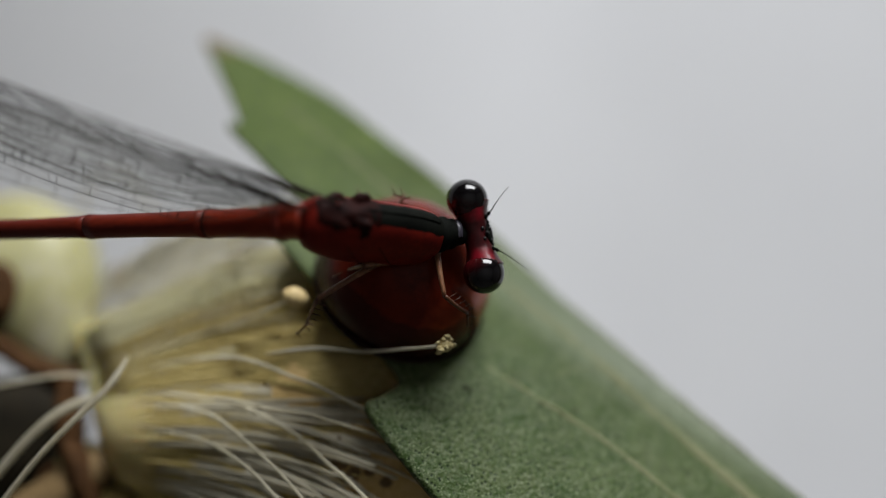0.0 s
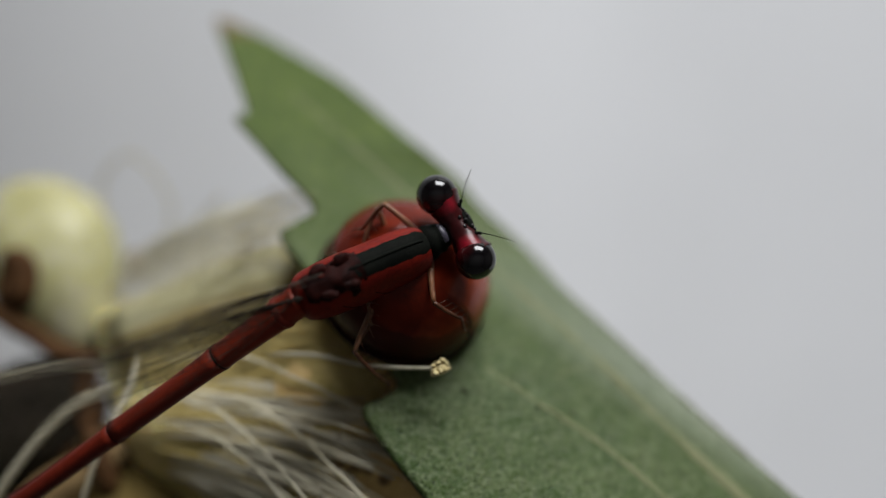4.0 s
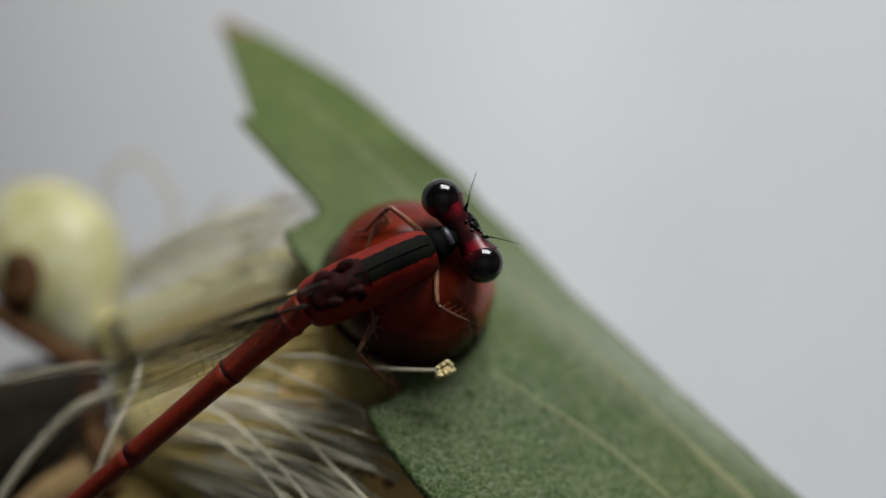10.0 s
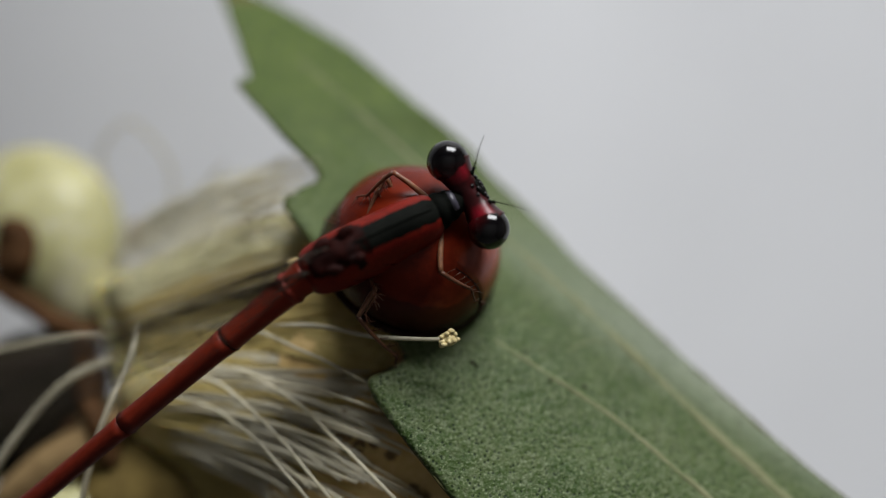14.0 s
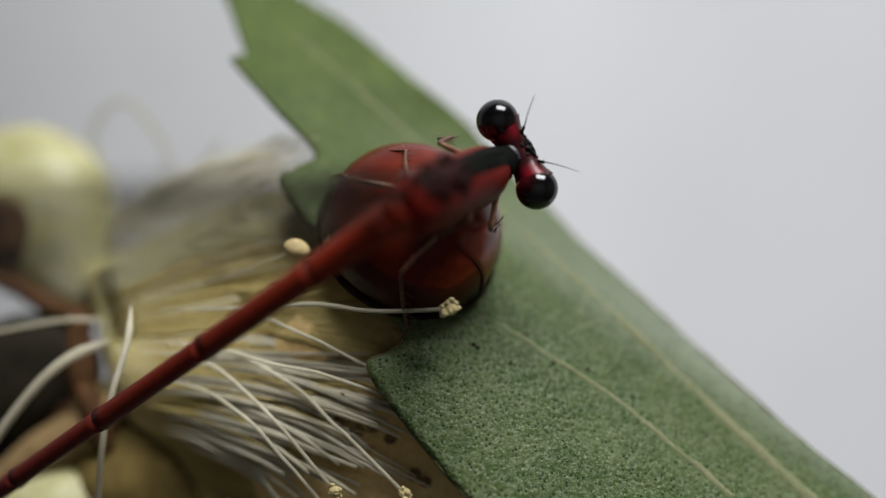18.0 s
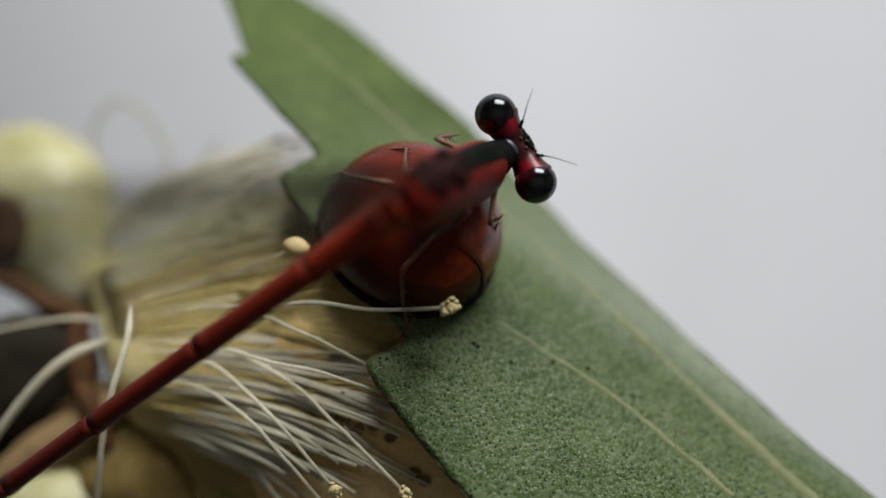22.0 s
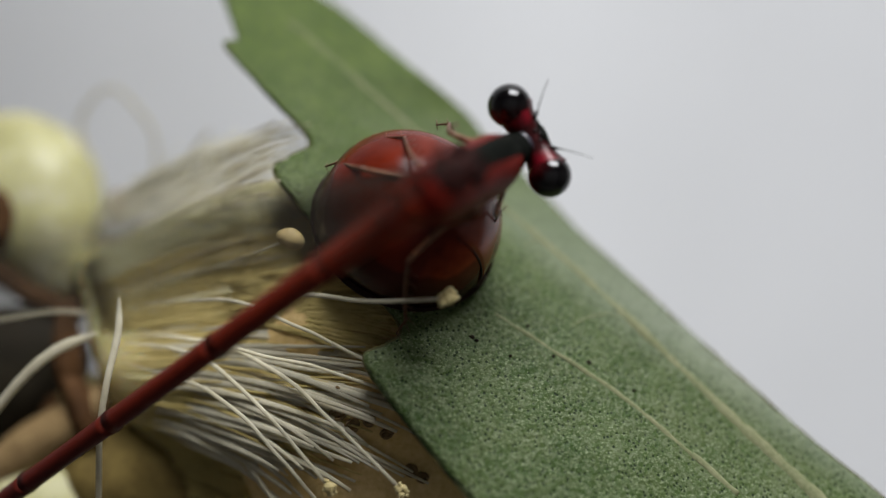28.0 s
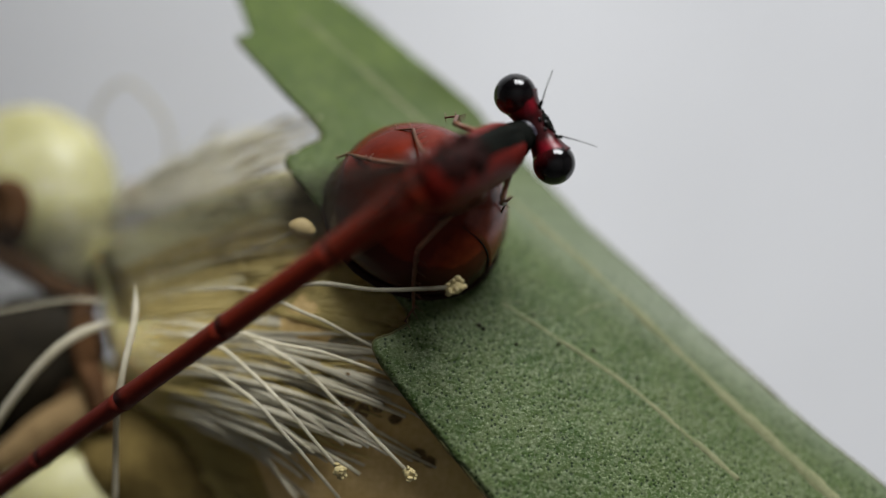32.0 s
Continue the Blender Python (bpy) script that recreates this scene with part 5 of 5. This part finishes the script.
HEAD_ROWS = [
    (0, pose(0.000503, -0.000177, 0.000177, 17.96, -27.64, 4.29)),
    (0.4, pose(0.000168, -0.000161, 0.000425, -2.24, -27.26, 2.77)),
    (0.8, pose(0.000102, -0.000147, 0.000416, -2.91, -31.68, 2.98)),
    (1, pose(0.000017, -0.000120, 0.000468, -8.65, -32.26, 3.23)),
    (1.5, pose(0.000071, -0.000101, 0.000396, -3.90, -31.88, 2.87)),
    (1.7, pose(0.000146, -0.000101, 0.000311, 2.57, -30.50, 3.75)),
    (1.8, pose(0.000267, -0.000174, 0.000275, 8.40, -30.53, 3.41)),
    (1.9, pose(0.000070, -0.000289, 0.000294, 9.59, -38.32, 0.11)),
    (2, pose(-0.000035, -0.000605, 0.000406, 5.77, -40.86, -3.63)),
    (2.4, pose(-0.000032, -0.000644, 0.000460, 1.78, -42.22, -2.14)),
    (2.5, pose(0.000258, 0.000102, 0.000118, 4.52, -9.80, 9.03)),
    (2.6, pose(0.000285, 0.000027, 0.000239, -0.68, -9.81, 9.85)),
    (3.2, pose(0.000188, -0.000102, 0.000198, -0.29, -9.44, 8.89)),
    (3.3, pose(0.000268, -0.000093, 0.000196, 6.46, -37.44, 1.99)),
    (3.5, pose(0.000381, 0.000016, 0.000256, 2.77, -19.36, 3.63)),
    (5.5, pose(0.000362, -0.000033, 0.000224, 2.63, -15.28, 3.54)),
    (6, pose(0.000379, -0.000018, 0.000179, 5.35, -16.08, 3.07)),
    (7, pose(0.000410, -0.000008, 0.000112, 8.31, -15.07, 3.87)),
    (9, pose(0.000418, -0.000015, 0.000107, 8.39, -14.34, 4.00)),
    (12, pose(0.000427, -0.000024, 0.000086, 8.83, -12.76, 4.66)),
    (13, pose(0.000427, -0.000006, 0.000067, 9.51, -10.39, 3.67)),
    (14.5, pose(0.000438, -0.000020, 0.000054, 9.70, -9.45, 3.84)),
    (16.5, pose(-0.000040, -0.000152, 0.000172, 17.84, -43.17, -18.51)),
    (17, pose(0.000122, -0.000121, 0.000105, 24.80, -45.23, -18.30)),
    (18, pose(0.000133, -0.000091, 0.000116, 23.26, -46.04, -15.70)),
    (20, pose(0.000143, -0.000109, 0.000129, 23.31, -45.80, -16.09)),
    (23, pose(0.000173, -0.000120, 0.000139, 24.21, -45.61, -16.46)),
    (24, pose(0.000170, -0.000102, 0.000146, 24.27, -45.67, -16.73)),
    (24.5, pose(0.000148, -0.000080, 0.000140, 20.85, -45.77, -14.48)),
    (25, pose(0.000137, -0.000095, 0.000145, 16.40, -45.95, -11.05)),
    (27.5, pose(0.000141, -0.000053, 0.000142, 18.76, -45.70, -13.55)),
    (30, pose(0.000155, -0.000058, 0.000150, 20.03, -45.98, -14.89)),
    (31, pose(0.000160, -0.000070, 0.000141, 19.06, -44.33, -13.50)),
    (32, pose(0.000174, -0.000089, 0.000140, 19.94, -44.23, -14.24)),
]
ABDOMEN_ROWS = [
    (0, pose(-0.005050, 0.000000, -0.000280, 0.00, 41.88, 157.69)),
    (0.4, pose(-0.005050, 0.000000, -0.000280, -8.86, 56.00, 181.31)),
    (0.8, pose(-0.005050, 0.000000, -0.000280, -14.56, 55.01, 191.12)),
    (1, pose(-0.005050, 0.000000, -0.000280, -13.65, 53.44, 195.30)),
    (1.5, pose(-0.005050, 0.000000, -0.000280, -13.06, 51.84, 196.81)),
    (1.7, pose(-0.005050, 0.000000, -0.000280, -11.04, 53.67, 192.70)),
    (1.8, pose(-0.005050, 0.000000, -0.000280, -9.49, 59.56, 188.39)),
    (1.9, pose(-0.005050, 0.000000, -0.000280, -3.08, 71.18, 170.23)),
    (2, pose(-0.005050, 0.000000, -0.000280, 0.00, 75.49, 142.78)),
    (2.4, pose(-0.005050, 0.000000, -0.000280, 0.00, 78.07, 145.71)),
    (2.5, pose(-0.005050, 0.000000, -0.000280, -22.34, 21.90, 182.24)),
    (2.6, pose(-0.005050, 0.000000, -0.000280, -11.05, 30.20, 192.03)),
    (3.2, pose(-0.005050, 0.000000, -0.000280, -10.86, 28.20, 192.08)),
    (3.3, pose(-0.005050, 0.000000, -0.000280, -17.43, 57.07, 185.83)),
    (3.5, pose(-0.005050, 0.000000, -0.000280, -11.61, 32.29, 185.37)),
    (5.5, pose(-0.005050, 0.000000, -0.000280, -10.83, 26.63, 190.16)),
    (6, pose(-0.005050, 0.000000, -0.000280, -10.94, 27.88, 189.85)),
    (7, pose(-0.005050, 0.000000, -0.000280, -10.84, 27.15, 190.63)),
    (9, pose(-0.005050, 0.000000, -0.000280, -10.80, 26.32, 190.10)),
    (12, pose(-0.005050, 0.000000, -0.000280, -10.61, 23.91, 190.04)),
    (13, pose(-0.005050, 0.000000, -0.000280, -10.40, 20.61, 189.94)),
    (14.5, pose(-0.005050, 0.000000, -0.000280, -10.29, 18.78, 189.99)),
    (16.5, pose(-0.005050, 0.000000, -0.000280, -30.91, 68.28, 145.75)),
    (17, pose(-0.005050, 0.000000, -0.000280, -32.28, 65.11, 152.62)),
    (18, pose(-0.005050, 0.000000, -0.000280, -30.99, 64.14, 154.85)),
    (20, pose(-0.005050, 0.000000, -0.000280, -31.03, 64.17, 154.96)),
    (23, pose(-0.005050, 0.000000, -0.000280, -28.98, 62.35, 156.00)),
    (24, pose(-0.005050, 0.000000, -0.000280, -29.22, 62.58, 155.26)),
    (24.5, pose(-0.005050, 0.000000, -0.000280, -27.03, 65.28, 160.10)),
    (25, pose(-0.005050, 0.000000, -0.000280, -24.72, 68.14, 162.41)),
    (27.5, pose(-0.005050, 0.000000, -0.000280, -22.36, 65.75, 162.35)),
    (30, pose(-0.005050, 0.000000, -0.000280, -22.93, 66.32, 160.37)),
    (31, pose(-0.005050, 0.000000, -0.000280, -22.11, 65.48, 162.92)),
    (32, pose(-0.005050, 0.000000, -0.000280, -21.09, 64.22, 159.99)),
]
WING_ROWS = [
    (0, pose(-0.004550, 0.000000, 0.000450, -59.63, 12.75, 152.59)),
    (0.4, pose(-0.004550, 0.000000, 0.000450, -73.05, 13.26, 161.19)),
    (0.8, pose(-0.004550, 0.000000, 0.000450, -73.90, 19.45, 160.76)),
    (1, pose(-0.004550, 0.000000, 0.000450, -71.61, 21.70, 162.36)),
    (1.5, pose(-0.004550, 0.000000, 0.000450, -71.06, 18.26, 163.79)),
    (1.7, pose(-0.004550, 0.000000, 0.000450, -72.97, 14.99, 162.94)),
    (1.8, pose(-0.004550, 0.000000, 0.000450, -64.01, 10.67, 153.36)),
    (1.9, pose(-0.004550, 0.000000, 0.000450, -61.59, 6.09, 144.08)),
    (2, pose(-0.004550, 0.000000, 0.000450, -56.36, -0.64, 149.25)),
    (2.4, pose(-0.004550, 0.000000, 0.000450, -56.17, 1.06, 150.00)),
    (2.5, pose(-0.004550, 0.000000, 0.000450, -55.58, 1.60, 167.39)),
    (2.6, pose(-0.004550, 0.000000, 0.000450, -55.96, 3.14, 172.07)),
    (3.2, pose(-0.004550, 0.000000, 0.000450, -55.96, 2.81, 171.88)),
    (3.3, pose(-0.004550, 0.000000, 0.000450, -64.08, 40.80, 161.24)),
    (3.5, pose(-0.004550, 0.000000, 0.000450, -54.29, 1.96, 172.39)),
    (5.5, pose(-0.004550, 0.000000, 0.000450, -53.74, -3.80, 173.70)),
    (6, pose(-0.004550, 0.000000, 0.000450, -53.87, -2.71, 173.37)),
    (7, pose(-0.004550, 0.000000, 0.000450, -53.92, -4.20, 172.87)),
    (9, pose(-0.004550, 0.000000, 0.000450, -53.89, -5.31, 172.81)),
    (12, pose(-0.004550, 0.000000, 0.000450, -53.70, -7.62, 173.33)),
    (13, pose(-0.004550, 0.000000, 0.000450, -53.41, -11.31, 174.61)),
    (14.5, pose(-0.004550, 0.000000, 0.000450, -53.32, -12.65, 174.96)),
    (16.5, pose(-0.004550, 0.000000, 0.000450, -65.01, 7.72, 151.57)),
    (17, pose(-0.004550, 0.000000, 0.000450, -63.97, 8.52, 152.19)),
    (18, pose(-0.004550, 0.000000, 0.000450, -63.84, 8.57, 152.38)),
    (20, pose(-0.004550, 0.000000, 0.000450, -63.53, 8.33, 152.96)),
    (23, pose(-0.004550, 0.000000, 0.000450, -63.65, 8.22, 152.77)),
    (24, pose(-0.004550, 0.000000, 0.000450, -63.56, 8.24, 152.99)),
    (24.5, pose(-0.004550, 0.000000, 0.000450, -59.53, 13.70, 154.54)),
    (25, pose(-0.004550, 0.000000, 0.000450, -55.94, 18.60, 156.06)),
    (27.5, pose(-0.004550, 0.000000, 0.000450, -56.31, 18.57, 155.66)),
    (30, pose(-0.004550, 0.000000, 0.000450, -56.87, 18.57, 155.12)),
    (31, pose(-0.004550, 0.000000, 0.000450, -56.15, 17.30, 155.52)),
    (32, pose(-0.004550, 0.000000, 0.000450, -56.58, 17.29, 154.88)),
]
# where the six feet stand, from time to time
STAND_EARLY = [(-1.36, 3.30, 0.20), (0.94, -1.01, 0.40), (-2.48, 3.25, 0.00), (-3.41, 0.64, -0.20), (-4.02, 1.85, -0.80), (-4.62, -1.22, -0.50)]
STAND_TURN = [(-0.16, 2.86, 0.40), (1.27, -0.66, 0.40), (-2.41, 2.88, 0.20), (-1.27, 0.23, 0.60), (-3.25, 1.81, -0.60), (-2.16, -2.83, -0.80)]
STAND_LOW = [(-2.69, 2.39, 0.00), (1.01, -0.85, 0.40), (-2.89, 1.30, 0.20), (-2.28, -1.14, 0.80), (-3.55, 1.60, -0.60), (-1.52, -3.16, -0.80)]
STAND_HIGH = [(-0.11, 3.59, -0.60), (1.62, 0.52, -0.80), (-1.64, 3.20, -0.60), (-0.78, -0.15, 0.60), (-3.69, 2.39, -1.60), (-1.39, -2.88, -0.60)]
STANDS = [(0.0, STAND_EARLY), (1.2, STAND_EARLY), (1.9, STAND_TURN), (2.4, STAND_TURN), (2.6, STAND_LOW), (14.5, STAND_LOW), (16.5, STAND_HIGH), (32.0, STAND_HIGH)]


def foot_at(t, k):
    for (a, p), (b, q) in zip(STANDS, STANDS[1:]):
        if a <= t <= b:
            u = (t - a) / (b - a)
            return Vector(p[k]).lerp(Vector(q[k]), u * u * (3 - 2 * u))
    return Vector(STANDS[-1][1][k])


def aim(start, end, up):
    """The pose of a limb that runs from start to end."""
    x = (end - start).normalized()
    z = (up - x * up.dot(x)).normalized()
    return Matrix.Translation(start) @ Matrix((x, z.cross(x), z)).transposed().to_4x4()


def leg_rows(k):
    side, hip, thigh, shin, foot = LEGS[k]
    rows = ([], [], [])
    hip = Vector(hip) * MM
    for t, m in BODY_ROWS:
        goal = m.inverted() @ (BASE + foot_at(t, k) * MM)
        ankle = goal + (hip - goal).normalized() * foot * MM * 0.6 + Vector((0, 0, foot * MM * 0.45))
        a, b = thigh * MM, shin * MM
        way = ankle - hip
        d = min(max(way.length, 0.3 * MM), (a + b) * 0.985)
        ankle = hip + way.normalized() * d
        bend = Vector((0.1 if k < 2 else -0.1, side * 0.8, 0.5))
        if side < 0:
            bend = Vector((-0.9, -0.5, 0.2) if k == 5 else (-0.8, -0.3, 0.3))
        if (side > 0 and not 3.25 < t < 15.0) or (k == 1 and t > 15.0):
            bend = Vector((-0.8, side * 0.25, 0.15 if t > 15.0 else -0.6))
        if k == 5 and t > 15.0:
            bend = m.inverted() @ (BASE + Vector((-1.44, -0.72, 0.8)) * MM) - hip
        if k == 4 and t < 15.0:
            bend = Vector((-0.8, 0.1, -0.6))
        u = way.normalized()
        bend = (bend - u * bend.dot(u)).normalized()
        c = (a * a + d * d - b * b) / (2 * d)
        knee = hip + u * c + bend * math.sqrt(max(0.0, a * a - c * c))
        rows[0].append((t, aim(hip, knee, bend)))
        rows[1].append((t, aim(knee, ankle, bend)))
        rows[2].append((t, aim(ankle, goal, bend)))
    return rows


def swing(ob, rows):
    """Rows of (seconds, turn about x, y, z) about the thing's root."""
    at = ob.location.copy()
    walk(ob, [(t, Matrix.Translation(at) @ pose(0, 0, 0, *turn)) for t, *turn in rows])


def motions():
    walk(DAMSEL, BODY_ROWS)
    walk(HEAD, HEAD_ROWS)
    walk(ABDOMEN, ABDOMEN_ROWS)
    for wing, set_off in zip(WINGS, (pose(0.0004, 0.0003, 0.0001, 170, 1, -1), pose(0.0004, -0.0003, 0.0001, 186, -1, 2), pose(-0.0003, 0.0003, 0.0, 168, 2, 3), pose(-0.0003, -0.0003, 0.0, 192, -2, 5))):
        walk(wing, [(t, m @ set_off) for t, m in WING_ROWS])
    for k, limbs in enumerate(LEG_PIECES):
        for piece, rows in zip(limbs, leg_rows(k)):
            walk(piece, rows)
    swing(POLLEN, [(0, 0, 0, 0.69), (0.4, 0, 0, 1.55), (1, 0, 0, -2.13), (1.5, 0, 0, -1.70), (1.8, 0, 0, -0.01), (2, 0, 0, 4.56), (2.4, 0, 0, 5.84), (2.5, 0, 0, -2.41), (2.7, 0, 0, -0.27), (3.2, 0, 0, -0.56), (3.5, 0, 0, -3.65), (6, 0, 0, -3.89), (9, 0, 0, -3.84), (13, 0, 0, -3.63), (14.5, 0, 0, -3.82), (16.5, 0, 0, -0.21), (23, 0, 0, -0.33), (28, 0, 0, 0.17), (32, 0, 0, 0.18)])
    swing(RIBBON, [(0, 0, 0, -30), (1.7, 0, 0, -30), (2.0, 0, 0, -6), (2.4, 0, 0, -6), (2.6, 0, 0, -20), (3.2, 0, 0, -20), (3.5, 0, 0, -10), (14.5, 0, 0, -7), (16.5, 0, 0, 12), (17.0, 0, 0, 0), (24.2, 0, 0, 0), (25.0, 0, 0, 4), (32.0, 0, 0, 4)])


motions()
